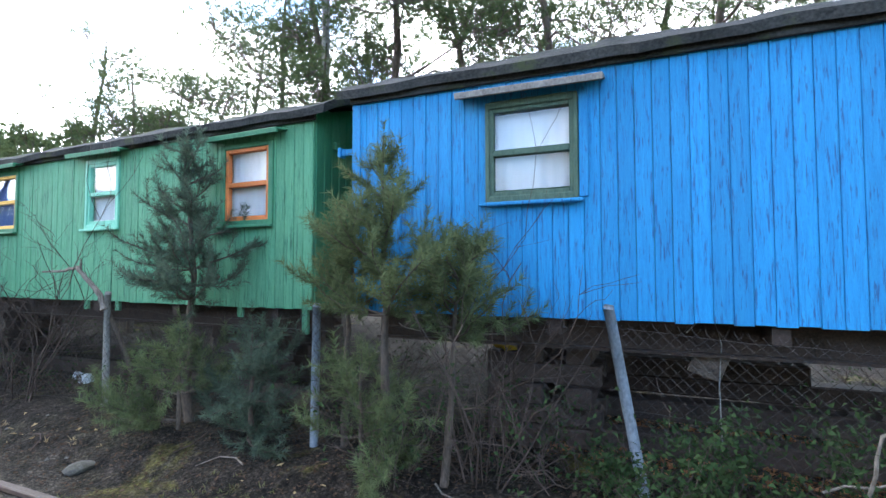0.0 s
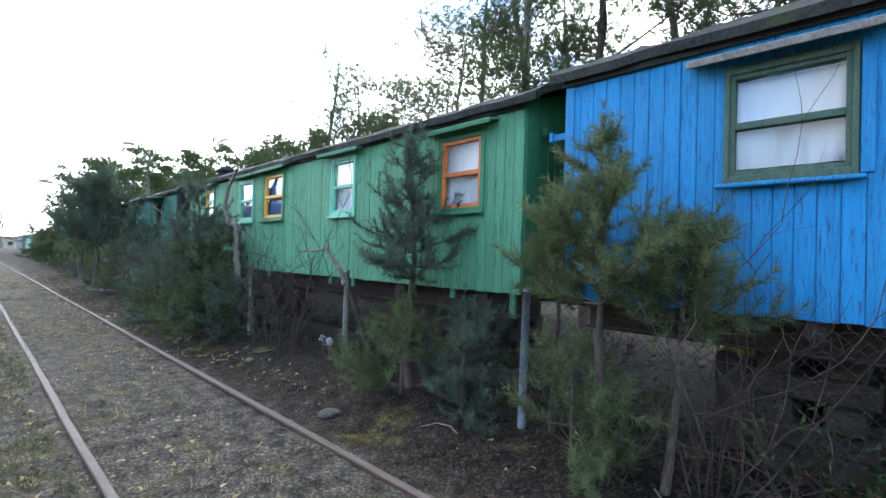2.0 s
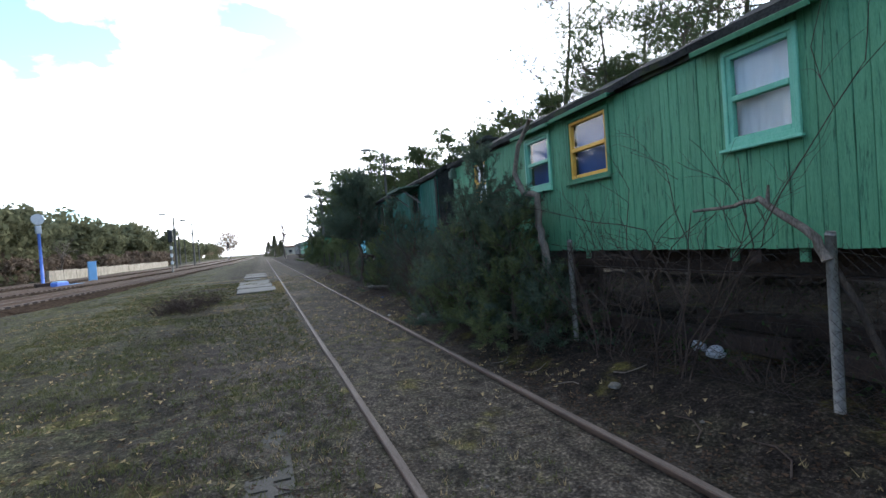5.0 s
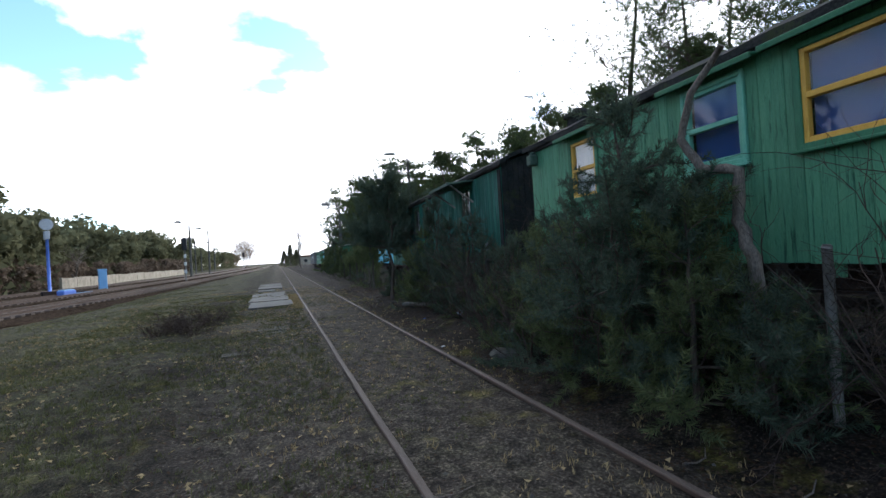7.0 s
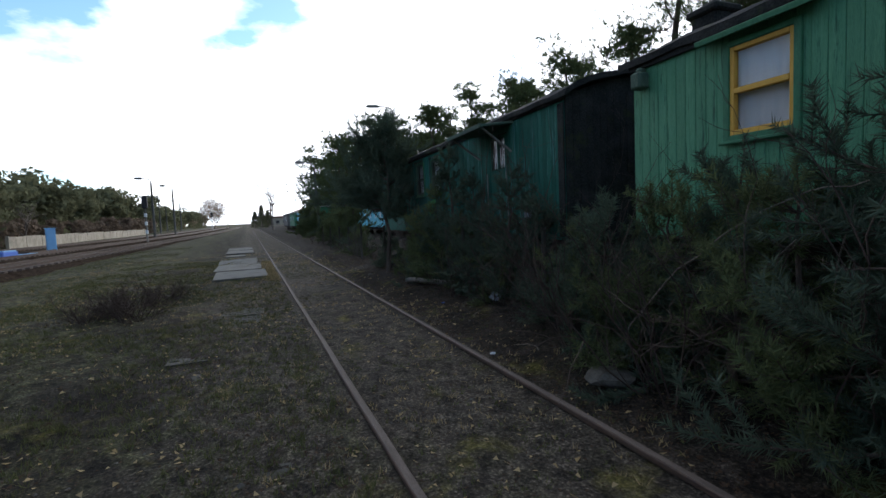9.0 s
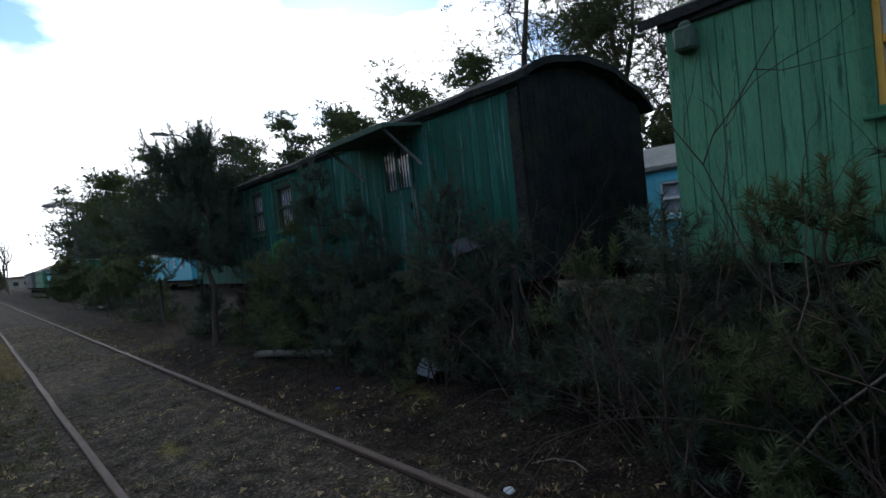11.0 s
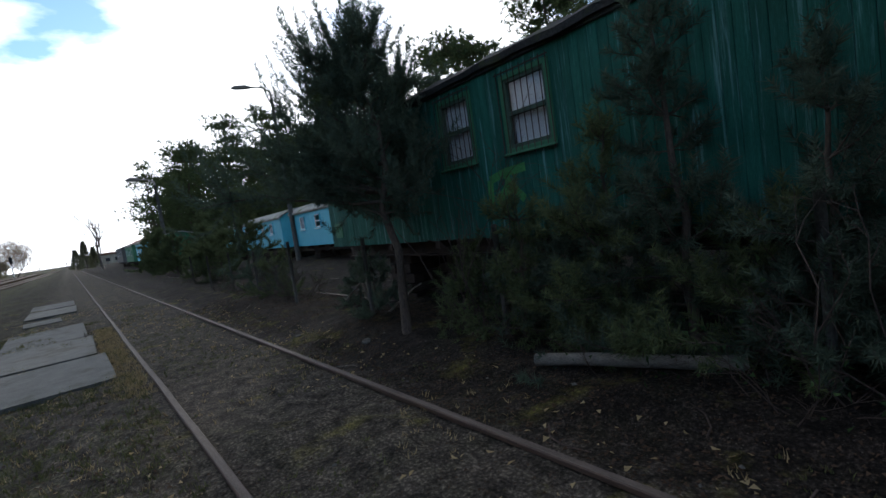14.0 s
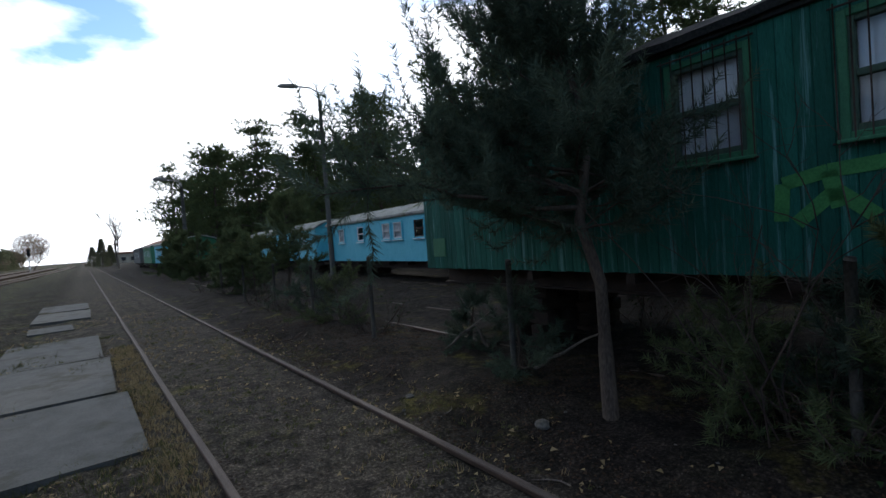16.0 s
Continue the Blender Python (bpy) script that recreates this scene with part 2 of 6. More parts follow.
BARE_FAR = foliage("far_bare_crowns", (0.16, 0.11, 0.08), (0.32, 0.24, 0.17), 0.2)
CURTAIN = foliage("white_net_curtain", (0.62, 0.66, 0.70), (0.86, 0.88, 0.90), 0.35)
# Blue of the sky's reflection in two windows, also of one litter scrap.
REFLECTION_SCRAP_BLUE = foliage("reflection_and_scrap_blue", (0.03, 0.06, 0.17), (0.06, 0.11, 0.28), 0.1)
INSIDE = surface("dim_interior", (0.05, 0.045, 0.04), (0.09, 0.08, 0.07), 2, (1, 1, 1), 0.9, 0.0)
GLASS = glass_material("window_glass")
STONE = surface("pale_stone", (0.055, 0.051, 0.043), (0.125, 0.116, 0.10), 8, (1, 1, 1), 0.95, 0.8, 50)
PLASTIC = surface("pale_plastic", (0.30, 0.33, 0.36), (0.48, 0.51, 0.54), 6, (1, 1, 1), 0.4, 0.2)
YELLOW_BAG = surface("yellow_plastic", (0.75, 0.50, 0.03), (0.9, 0.66, 0.08), 9, (1, 1, 1), 0.35, 0.3)
BALLAST = surface("track_ballast", (0.012, 0.009, 0.007), (0.062, 0.046, 0.034), 7, (1, 1, 1), 1.0, 1.0, 20, patch=(0.016, 0.011, 0.008), patch_at=0.55, patch_scale=1.3, spec=0.0)
SLEEPER = surface("sleeper_timber", (0.05, 0.036, 0.027), (0.15, 0.115, 0.09), 6, (1, 1, 1), 0.9, 0.5)
SIGNAL_BLUE = surface("signal_blue_paint", (0.08, 0.16, 0.55), (0.16, 0.28, 0.72), 3, (1, 1, 0.6), 0.5, 0.1)
CABINET_BLUE = surface("cabinet_blue_paint", (0.20, 0.42, 0.70), (0.28, 0.52, 0.80), 2, (1, 1, 1), 0.5, 0.1)
RENDERED = surface("pale_platform_wall", (0.22, 0.19, 0.145), (0.44, 0.39, 0.31), 1.2, (1, 1, 0.4), 0.9, 0.3, 9, patch=(0.15, 0.125, 0.095), patch_at=0.6, patch_scale=0.7)
BLACK = surface("black_enamel", (0.012, 0.012, 0.013), (0.025, 0.025, 0.027), 5, (1, 1, 1), 0.5, 0.0)
BRICK = surface("far_brick", (0.20, 0.10, 0.07), (0.32, 0.18, 0.12), 2, (1, 1, 1), 0.9, 0.1)
DIRTY = surface("soil_stained_concrete", (0.042, 0.038, 0.032), (0.09, 0.082, 0.07), 5, (1, 1, 1), 0.95, 0.6, 60, patch=(0.035, 0.033, 0.022), patch_at=0.5, patch_scale=2.5)
GRAFFITI = surface("light_green_spray_paint", (0.035, 0.15, 0.045), (0.07, 0.24, 0.07), 6, (1, 1, 1), 0.7, 0.1)
CABLE = surface("white_cable", (0.55, 0.57, 0.58), (0.7, 0.72, 0.73), 5, (1, 1, 1), 0.5, 0.0)


def ground_material():
    """Soil with pine litter, worn track bed, moss and patches of short grass, mixed by noise and by the strips of the yard."""
    m = bpy.data.materials.new("ground")
    m.use_nodes = True
    t = m.node_tree
    b = t.nodes["Principled BSDF"]
    b.inputs["Roughness"].default_value = 0.97
    b.inputs["Specular IOR Level"].default_value = 0.12
    geo = t.nodes.new("ShaderNodeNewGeometry")
    sep = t.nodes.new("ShaderNodeSeparateXYZ")
    t.links.new(geo.outputs["Position"], sep.inputs[0])

    def noise_at(scale, detail=6.0, rough=0.6):
        n = t.nodes.new("ShaderNodeTexNoise")
        n.inputs["Scale"].default_value, n.inputs["Detail"].default_value, n.inputs["Roughness"].default_value = scale, detail, rough
        t.links.new(geo.outputs["Position"], n.inputs["Vector"])
        return n.outputs[0]

    def ramp_of(value, *stops):
        r = t.nodes.new("ShaderNodeValToRGB")
        e = r.color_ramp.elements
        while len(e) < len(stops):
            e.new(0.5)
        for el, (p, c) in zip(e, stops):
            el.position, el.color = p, rgba(c)
        t.links.new(value, r.inputs[0])
        return r.outputs[0]

    def mixed(f, a, c):
        x = t.nodes.new("ShaderNodeMix")
        x.data_type = "RGBA"
        t.links.new(f, x.inputs[0])
        t.links.new(a, x.inputs[6])
        if isinstance(c, tuple):
            x.inputs[7].default_value = rgba(c)
        else:
            t.links.new(c, x.inputs[7])
        return x.outputs[2]

    def math_of(op, a, v, w=None):
        x = t.nodes.new("ShaderNodeMath")
        x.operation = op
        for i, k in enumerate((a, v, w)):
            if k is None:
                continue
            if isinstance(k, (int, float)):
                x.inputs[i].default_value = k
            else:
                t.links.new(k, x.inputs[i])
        return x.outputs[0]

    fine = noise_at(38.0, 8.0, 0.7)
    mid = noise_at(3.5, 7.0, 0.65)
    big = noise_at(0.55, 4.0)
    # soil, beyond the track strip, is near-black: under a third of the sand's lightness
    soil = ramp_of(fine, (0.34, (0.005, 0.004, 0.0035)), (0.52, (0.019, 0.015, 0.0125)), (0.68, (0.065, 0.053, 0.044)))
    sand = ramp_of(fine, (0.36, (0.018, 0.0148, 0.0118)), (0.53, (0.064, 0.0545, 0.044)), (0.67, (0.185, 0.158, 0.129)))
    grass = ramp_of(fine, (0.36, (0.014, 0.015, 0.008)), (0.52, (0.052, 0.053, 0.026)), (0.66, (0.17, 0.16, 0.09)))
    moss = ramp_of(fine, (0.35, (0.045, 0.044, 0.010)), (0.65, (0.17, 0.15, 0.03)))
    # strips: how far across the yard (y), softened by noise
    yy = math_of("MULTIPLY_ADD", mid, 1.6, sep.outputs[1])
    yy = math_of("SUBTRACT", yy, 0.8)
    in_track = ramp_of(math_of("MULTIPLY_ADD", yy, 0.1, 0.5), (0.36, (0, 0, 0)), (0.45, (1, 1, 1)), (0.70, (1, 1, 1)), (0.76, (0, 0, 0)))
    south_w = ramp_of(math_of("MULTIPLY_ADD", yy, 0.1, 0.5), (0.05, (0.85, 0.85, 0.85)), (0.42, (0, 0, 0)))
    sm = t.nodes.new("ShaderNodeMix")
    sm.data_type, sm.blend_type = "RGBA", "MULTIPLY"
    sm.inputs[0].default_value = 1.0
    t.links.new(south_w, sm.inputs[6])
    t.links.new(ramp_of(noise_at(0.9, 6.0, 0.65), (0.36, (0.15, 0.15, 0.15)), (0.56, (1, 1, 1))), sm.inputs[7])
    south = sm.outputs[2]
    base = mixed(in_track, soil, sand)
    grassy = ramp_of(big, (0.40, (0, 0, 0)), (0.56, (1, 1, 1)))
    scattered = ramp_of(mid, (0.44, (0, 0, 0)), (0.62, (1, 1, 1)))
    gmask = t.nodes.new("ShaderNodeMix")
    gmask.data_type = "RGBA"
    gmask.blend_type = "ADD"
    gmask.inputs[0].default_value = 1.0
    t.links.new(south, gmask.inputs[6])
    gm2 = t.nodes.new("ShaderNodeMix")
    gm2.data_type = "RGBA"
    gm2.blend_type = "MULTIPLY"
    gm2.inputs[0].default_value = 1.0
    t.links.new(grassy, gm2.inputs[6])
    t.links.new(scattered, gm2.inputs[7])
    gm3 = t.nodes.new("ShaderNodeMix")
    gm3.data_type = "RGBA"
    gm3.blend_type = "MULTIPLY"
    gm3.inputs[0].default_value = 1.0
    t.links.new(gm2.outputs[2], gm3.inputs[6])
    near_s = ramp_of(math_of("MULTIPLY_ADD", yy, 0.1, 0.5), (0.45, (1, 1, 1)), (0.62, (0.35, 0.35, 0.35)), (0.80, (0.2, 0.2, 0.2)))
    t.links.new(near_s, gm3.inputs[7])
    t.links.new(gm3.outputs[2], gmask.inputs[7])
    col = mixed(gmask.outputs[2], base, grass)
    mossy = ramp_of(noise_at(1.3, 6.0, 0.7), (0.565, (0, 0, 0)), (0.68, (0.65, 0.65, 0.65)))
    col = mixed(mossy, col, moss)
    pebbles = t.nodes.new("ShaderNodeTexVoronoi")
    pebbles.inputs["Scale"].default_value = 26.0
    t.links.new(geo.outputs["Position"], pebbles.inputs["Vector"])
    pm = ramp_of(pebbles.outputs["Distance"], (0.05, (0.55, 0.55, 0.55)), (0.16, (0, 0, 0)))
    col = mixed(pm, col, (0.17, 0.15, 0.125))
    tone = t.nodes.new("ShaderNodeMix")
    tone.data_type, tone.blend_type = "RGBA", "MULTIPLY"
    tone.inputs[0].default_value = 1.0
    t.links.new(col, tone.inputs[6])
    t.links.new(ramp_of(noise_at(5.5, 5.0, 0.65), (0.36, (0.42, 0.41, 0.40)), (0.62, (1.4, 1.37, 1.31))), tone.inputs[7])
    t.links.new(tone.outputs[2], b.inputs["Base Color"])
    bp = t.nodes.new("ShaderNodeBump")
    bp.inputs["Strength"].default_value, bp.inputs["Distance"].default_value = 0.9, 0.03
    t.links.new(fine, bp.inputs["Height"])
    bp2 = t.nodes.new("ShaderNodeBump")
    bp2.inputs["Strength"].default_value, bp2.inputs["Distance"].default_value = 0.7, 0.06
    t.links.new(noise_at(13.0, 4.0, 0.6), bp2.inputs["Height"])
    t.links.new(bp.outputs[0], bp2.inputs["Normal"])
    t.links.new(bp2.outputs[0], b.inputs["Normal"])
    return m


GROUND = ground_material()

# ---- building helpers ----


def finish(bm, name, material, smooth=False):
    me = bpy.data.meshes.new(name)
    bm.to_mesh(me)
    bm.free()
    me.materials.append(material)
    if smooth:
        me.shade_smooth()
    return me


def part(name, bm, material, parent, label="", smooth=False):
    """Links a bmesh, or a finished mesh, as one mesh object under a thing or a part."""
    me = bm if isinstance(bm, bpy.types.Mesh) else finish(bm, name, material, smooth)
    ob = new(name, me)
    ob.parent = parent
    return tagged(ob, label)


def thing(name, m, label, category, group="", kind=""):
    ob = new(name)
    ob.empty_display_size = 0.1
    ob.matrix_world = m
    return tagged(ob, label, category, group, kind)


def box(bm, x0, x1, y0, y1, z0, z1, bevel=0.0):
    r = bmesh.ops.create_cube(bm, size=1.0, matrix=Matrix.Translation(((x0 + x1) / 2, (y0 + y1) / 2, (z0 + z1) / 2)) @ Matrix.Diagonal((x1 - x0, y1 - y0, z1 - z0, 1)))
    if bevel:
        edges = list({e for v in r["verts"] for e in v.link_edges})
        bmesh.ops.bevel(bm, geom=edges, offset=bevel, segments=1, affect="EDGES")
    return bm


def boxes(*rows, bevel=0.0):
    bm = bmesh.new()
    for r in rows:
        box(bm, *r, bevel=bevel)
    return bm


def tube(points, radii, sides=6, caps=True):
    """Vertices and faces of a tapered tube along the points."""
    pts = [Vector(p) for p in points]
    vs, fs = [], []
    up = Vector((0.13, 0.31, 0.94))
    for i, p in enumerate(pts):
        d = (pts[min(i + 1, len(pts) - 1)] - pts[max(i - 1, 0)]).normalized()
        a = d.cross(up if abs(d.dot(up)) < 0.95 else Vector((1, 0, 0))).normalized()
        c = d.cross(a)
        for k in range(sides):
            w = 2 * math.pi * k / sides
            vs.append(p + (a * math.cos(w) + c * math.sin(w)) * radii[i])
    for i in range(len(pts) - 1):
        for k in range(sides):
            q = (k + 1) % sides
            fs.append((i * sides + k, i * sides + q, (i + 1) * sides + q, (i + 1) * sides + k))
    if caps:
        fs.append(tuple(range(sides)))
        fs.append(tuple(range(len(vs) - 1, len(vs) - sides - 1, -1)))
    return vs, fs


class Heap:
    """Collects pieces of geometry into one mesh."""

    def __init__(self):
        self.v, self.f = [], []

    def add(self, vs, fs):
        o = len(self.v)
        self.v.extend(tuple(p) for p in vs)
        self.f.extend(tuple(i + o for i in f) for f in fs)

    def tube(self, points, radii, sides=6):
        self.add(*tube(points, radii, sides))

    def mesh(self, name, material, smooth=True):
        me = bpy.data.meshes.new(name)
        me.from_pydata(self.v, [], self.f)
        me.materials.append(material)
        if smooth:
            me.shade_smooth()
        return me


def tri_mesh(name, v, material):
    """A mesh of loose triangles from an array n x 3 x 3."""
    n = len(v)
    me = bpy.data.meshes.new(name)
    me.vertices.add(n * 3)
    me.vertices.foreach_set("co", np.ascontiguousarray(v, dtype=np.float32).reshape(-1))
    me.loops.add(n * 3)
    me.loops.foreach_set("vertex_index", np.arange(n * 3, dtype=np.int32))
    me.polygons.add(n)
    me.polygons.foreach_set("loop_start", np.arange(0, n * 3, 3, dtype=np.int32))
    me.polygons.foreach_set("loop_total", np.full(n, 3, dtype=np.int32))
    me.materials.append(material)
    me.update()
    me.validate()
    return me


def unit(v):
    return v / np.maximum(np.linalg.norm(v, axis=-1, keepdims=True), 1e-9)


def needles_at(rng, bases, dirs, shoot, count, length, width):
    """Needle triangles set round shoots: bases and dirs n x 3; shoot: length of the shoot; count needles on each."""
    n = len(bases)
    b = np.repeat(bases, count, 0)
    d = np.repeat(unit(dirs), count, 0)
    along = rng.random((n * count, 1)) * shoot
    side = unit(np.cross(d, rng.normal(size=d.shape)))
    way = unit(d * rng.uniform(0.35, 0.95, (n * count, 1)) + side * 0.8)
    ln = length * rng.uniform(0.7, 1.15, (n * count, 1))
    p = b + d * along
    cross = unit(np.cross(way, rng.normal(size=d.shape))) * width * 0.5
    return np.stack([p - cross, p + cross, p + way * ln], 1)


def hash_grid(ix, iy, seed):
    h = (ix.astype(np.int64) * 374761393 + iy.astype(np.int64) * 668265263 + seed * 974711) & 0x7FFFFFFF
    h = ((h ^ (h >> 13)) * 1274126177) & 0x7FFFFFFF
    return ((h ^ (h >> 16)) & 0xFFFF) / 65535.0


def value_noise(x, y, seed=0):
    ix, iy = np.floor(x), np.floor(y)
    fx, fy = x - ix, y - iy
    fx, fy = fx * fx * (3 - 2 * fx), fy * fy * (3 - 2 * fy)
    a, b = hash_grid(ix, iy, seed), hash_grid(ix + 1, iy, seed)
    c, d = hash_grid(ix, iy + 1, seed), hash_grid(ix + 1, iy + 1, seed)
    return (a * (1 - fx) + b * fx) * (1 - fy) + (c * (1 - fx) + d * fx) * fy


def smooth_step(a, b, x):
    t = np.clip((x - a) / (b - a), 0, 1)
    return t * t * (3 - 2 * t)


RAIL_Y = (0.676, 2.176)


def ground_z(x, y):
    """Height of the ground: a flat worn track bed, a low bank along the fence, small lumps everywhere."""
    x, y = np.asarray(x, dtype=float), np.asarray(y, dtype=float)
    bank = 0.21 * smooth_step(2.45, 3.35, y) * (1 - 0.4 * smooth_step(-10, -22, x))
    near = np.exp(-(np.maximum(0, np.abs(y - 1) - 9) / 20) ** 2)
    lumps = (value_noise(x * 1.1, y * 1.1, 1) - 0.5) * 0.09 + (value_noise(x * 4, y * 4, 2) - 0.5) * 0.05 + (value_noise(x * 11, y * 11, 3) - 0.5) * 0.02
    calm = 0.35 + 0.65 * np.minimum(1, np.minimum(np.abs(y - RAIL_Y[0]), np.abs(y - RAIL_Y[1])) / 0.5)
    wide = (value_noise(x * 0.09, y * 0.09, 5) - 0.5) * 0.14 * smooth_step(-3, -9, y) - 0.22 * smooth_step(-5.5, -10, y)
    return bank + lumps * calm * near + wide


def stop_grid(inner0, inner1, step, reach):
    a = list(np.arange(inner0, inner1 + step * 0.5, step))
    s, lo, hi = step, inner0, inner1
    out_lo, out_hi = [], []
    while hi < reach or lo > -reach:
        s *= 1.16
        lo, hi = lo - s, hi + s
        out_lo.append(lo)
        out_hi.append(hi)
    return np.array(out_lo[::-1] + a + out_hi)


# ---- ground ----
gx, gy = stop_grid(-38.0, 4.0, 0.11, 2500.0), stop_grid(-4.0, 5.2, 0.095, 2500.0)
GX, GY = np.meshgrid(gx, gy, indexing="ij")
GZ = ground_z(GX, GY)
gn, gm_ = GX.shape
ground_me = bpy.data.meshes.new("ground")
idx = np.arange(gn * gm_).reshape(gn, gm_)
quads = np.stack([idx[:-1, :-1], idx[1:, :-1], idx[1:, 1:], idx[:-1, 1:]], -1).reshape(-1, 4)
ground_me.vertices.add(gn * gm_)
ground_me.vertices.foreach_set("co", np.stack([GX, GY, GZ], -1).astype(np.float32).reshape(-1))
ground_me.loops.add(len(quads) * 4)
ground_me.loops.foreach_set("vertex_index", quads.astype(np.int32).reshape(-1))
ground_me.polygons.add(len(quads))
ground_me.polygons.foreach_set("loop_start", np.arange(0, len(quads) * 4, 4, dtype=np.int32))
ground_me.polygons.foreach_set("loop_total", np.full(len(quads), 4, dtype=np.int32))
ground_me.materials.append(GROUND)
ground_me.update()
ground_me.validate()
ground_me.shade_smooth()
tagged(new("ground", ground_me), "trodden soil with pine litter, moss and thin grass", "ground", kind="structure")


# ---- tracks ----
def rail_mesh(points, top_z, side=None):
    """A rail along the points of a line: foot, web and head, the head's top worn bright."""
    prof = [(-0.06, -0.16), (0.06, -0.16), (0.06, -0.145), (0.012, -0.13), (0.012, -0.05), (0.030, -0.038), (0.031, -0.008), (0.024, 0.0), (-0.024, 0.0), (-0.031, -0.008), (-0.030, -0.038), (-0.012, -0.05), (-0.012, -0.13), (-0.06, -0.145)]
    k = len(prof)
    vs, fs, top = [], [], []
    for i, (x, y) in enumerate(points):
        a, b = points[max(i - 1, 0)], points[min(i + 1, len(points) - 1)]
        d = Vector((b[0] - a[0], b[1] - a[1], 0)).normalized()
        s = Vector((-d.y, d.x, 0))
        wob = 0.012 * math.sin(x * 0.9) + 0.008 * math.sin(x * 2.3 + y)
        for u, w in prof:
            vs.append((x + s.x * u, y + s.y * (u + wob * 0.6), top_z + w + wob * 0.5))
    for i in range(len(points) - 1):
        for j in range(k):
            q = (j + 1) % k
            fs.append((i * k + j, (i + 1) * k + j, (i + 1) * k + q, i * k + q))
            top.append(1 if j == 7 else 0)
    me = bpy.data.meshes.new("rail")
    me.from_pydata(vs, [], fs)
    me.materials.append(side or RUST)
    me.materials.append(RAIL_TOP)
    me.polygons.foreach_set("material_index", top)
    me.update()
    return me


def track(label, centre_points, top_z, sleepers=False, gauge=1.5):
    """Two rails on either side of a line, with sleepers and a ballast bed where these show."""
    t = thing("railway_track", Matrix(), label, "railway track", kind="structure")
    c = centre_points
    sides = [[], []]
    normals = []
    for i, (x, y) in enumerate(c):
        a, b = c[max(i - 1, 0)], c[min(i + 1, len(c) - 1)]
        d = Vector((b[0] - a[0], b[1] - a[1])).normalized()
        s = Vector((-d.y, d.x))
        normals.append(s)
        for k, w in ((0, -gauge / 2), (1, gauge / 2)):
            sides[k].append((x + s.x * w, y + s.y * w))
    for k in (0, 1):
        part("rail", rail_mesh(sides[k], top_z, None), None, t)
    if sleepers:
        bed = bpy.data.meshes.new("ballast_bed")
        vs, fs = [], []
        for (x, y), s in zip(c, normals):
            for u, w in ((-2.3, -0.35), (-1.5, top_z - 0.2), (0, top_z - 0.19), (1.5, top_z - 0.2), (2.3, -0.35)):
                j = (noise.noise(Vector((x * 0.7, y + u, 0)))) * 0.05
                vs.append((x + s.x * u, y + s.y * u, w + j))
        for i in range(len(c) - 1):
            for j in range(4):
                fs.append((i * 5 + j, i * 5 + j + 1, i * 5 + j + 6, i * 5 + j + 5))
        bed.from_pydata(vs, [], fs)
        bed.materials.append(BALLAST)
        bed.update()
        part("ballast_bed", bed, None, t)
        sl = finish(boxes((-0.13, 0.13, -1.25, 1.25, -0.16, 0.0), bevel=0.012), "sleeper", SLEEPER)
        run, nxt = 0.0, 0.0
        for i in range(len(c) - 1):
            a, b = Vector(c[i]), Vector(c[i + 1])
            seg = (b - a).length
            while nxt < run + seg and nxt < 90:
                p = a.lerp(b, (nxt - run) / seg)
                ang = math.degrees(math.atan2(b.y - a.y, b.x - a.x))
                o = part("sleeper", sl, None, t)
                o.matrix_basis = pose(p.x, p.y, top_z - 0.125, 0, 0, ang)
                nxt += 0.65
            run += seg
    return t


def line_between(stops, step):
    """Points on a smooth line through the stops (x, y)."""
    xs = np.array([s[0] for s in stops][::-1])
    ys = np.array([s[1] for s in stops][::-1])
    n = int((xs[-1] - xs[0]) / step)
    x = np.linspace(xs[0], xs[-1], n)
    y = np.interp(x, xs, ys)
    w = max(3, int(24 / step) | 1)
    pad = np.pad(y, w // 2, mode="reflect", reflect_type="odd")
    y = np.convolve(pad, np.ones(w) / w, mode="valid")
    return [(float(a), float(b)) for a, b in zip(x[::-1], y[::-1])]


track("rusty disused rails sunk level with trodden soil", [(9 - 0.8 * i, 1.426) for i in range(190)], 0.05)
track("rusty siding rails half buried under the old wagons", [(12 - 0.9 * i, 5.35 - 0.0002 * max(0, i - 50) ** 2) for i in range(110)], 0.12)
track("rusty siding rails beside turquoise wagons", [(6 - 1.2 * i, 10.1 - 0.0009 * max(0, i - 40) ** 2) for i in range(90)], 0.1)
track("main line rails on brown ballast with sleepers", line_between([(30, -22), (-8, -14.4), (-34, -10.7), (-56, -9.0), (-90, -6.9), (-150, -4.9), (-260, -3.6)], 1.2), 0.2, True)
track("second main line rails on brown ballast", line_between([(30, -28), (-10, -20.5), (-40, -15.6), (-70, -12.9), (-110, -10.8), (-260, -9.4)], 1.5), 0.22, True)
track("far main line rails on brown ballast", line_between([(10, -38), (-40, -24.5), (-80, -18.5), (-130, -16), (-260, -14.5)], 2.0), 0.22, True)


# ---- wagons ----
def wall_with_holes(length, z0, z1, holes, y0, y1):
    """A wall from x = -length to 0 as blocks round its openings (x0, x1, z0, z1)."""
    rows, x = [], -length
    for h in sorted(holes):
        rows.append((x, h[0], y0, y1, z0, z1))
        rows.append((h[0], h[1], y0, y1, z0, h[2]))
        rows.append((h[0], h[1], y0, y1, h[3], z1))
        x = h[1]
    rows.append((x, 0, y0, y1, z0, z1))
    return boxes(*rows)


PLANK_MESHES = {}


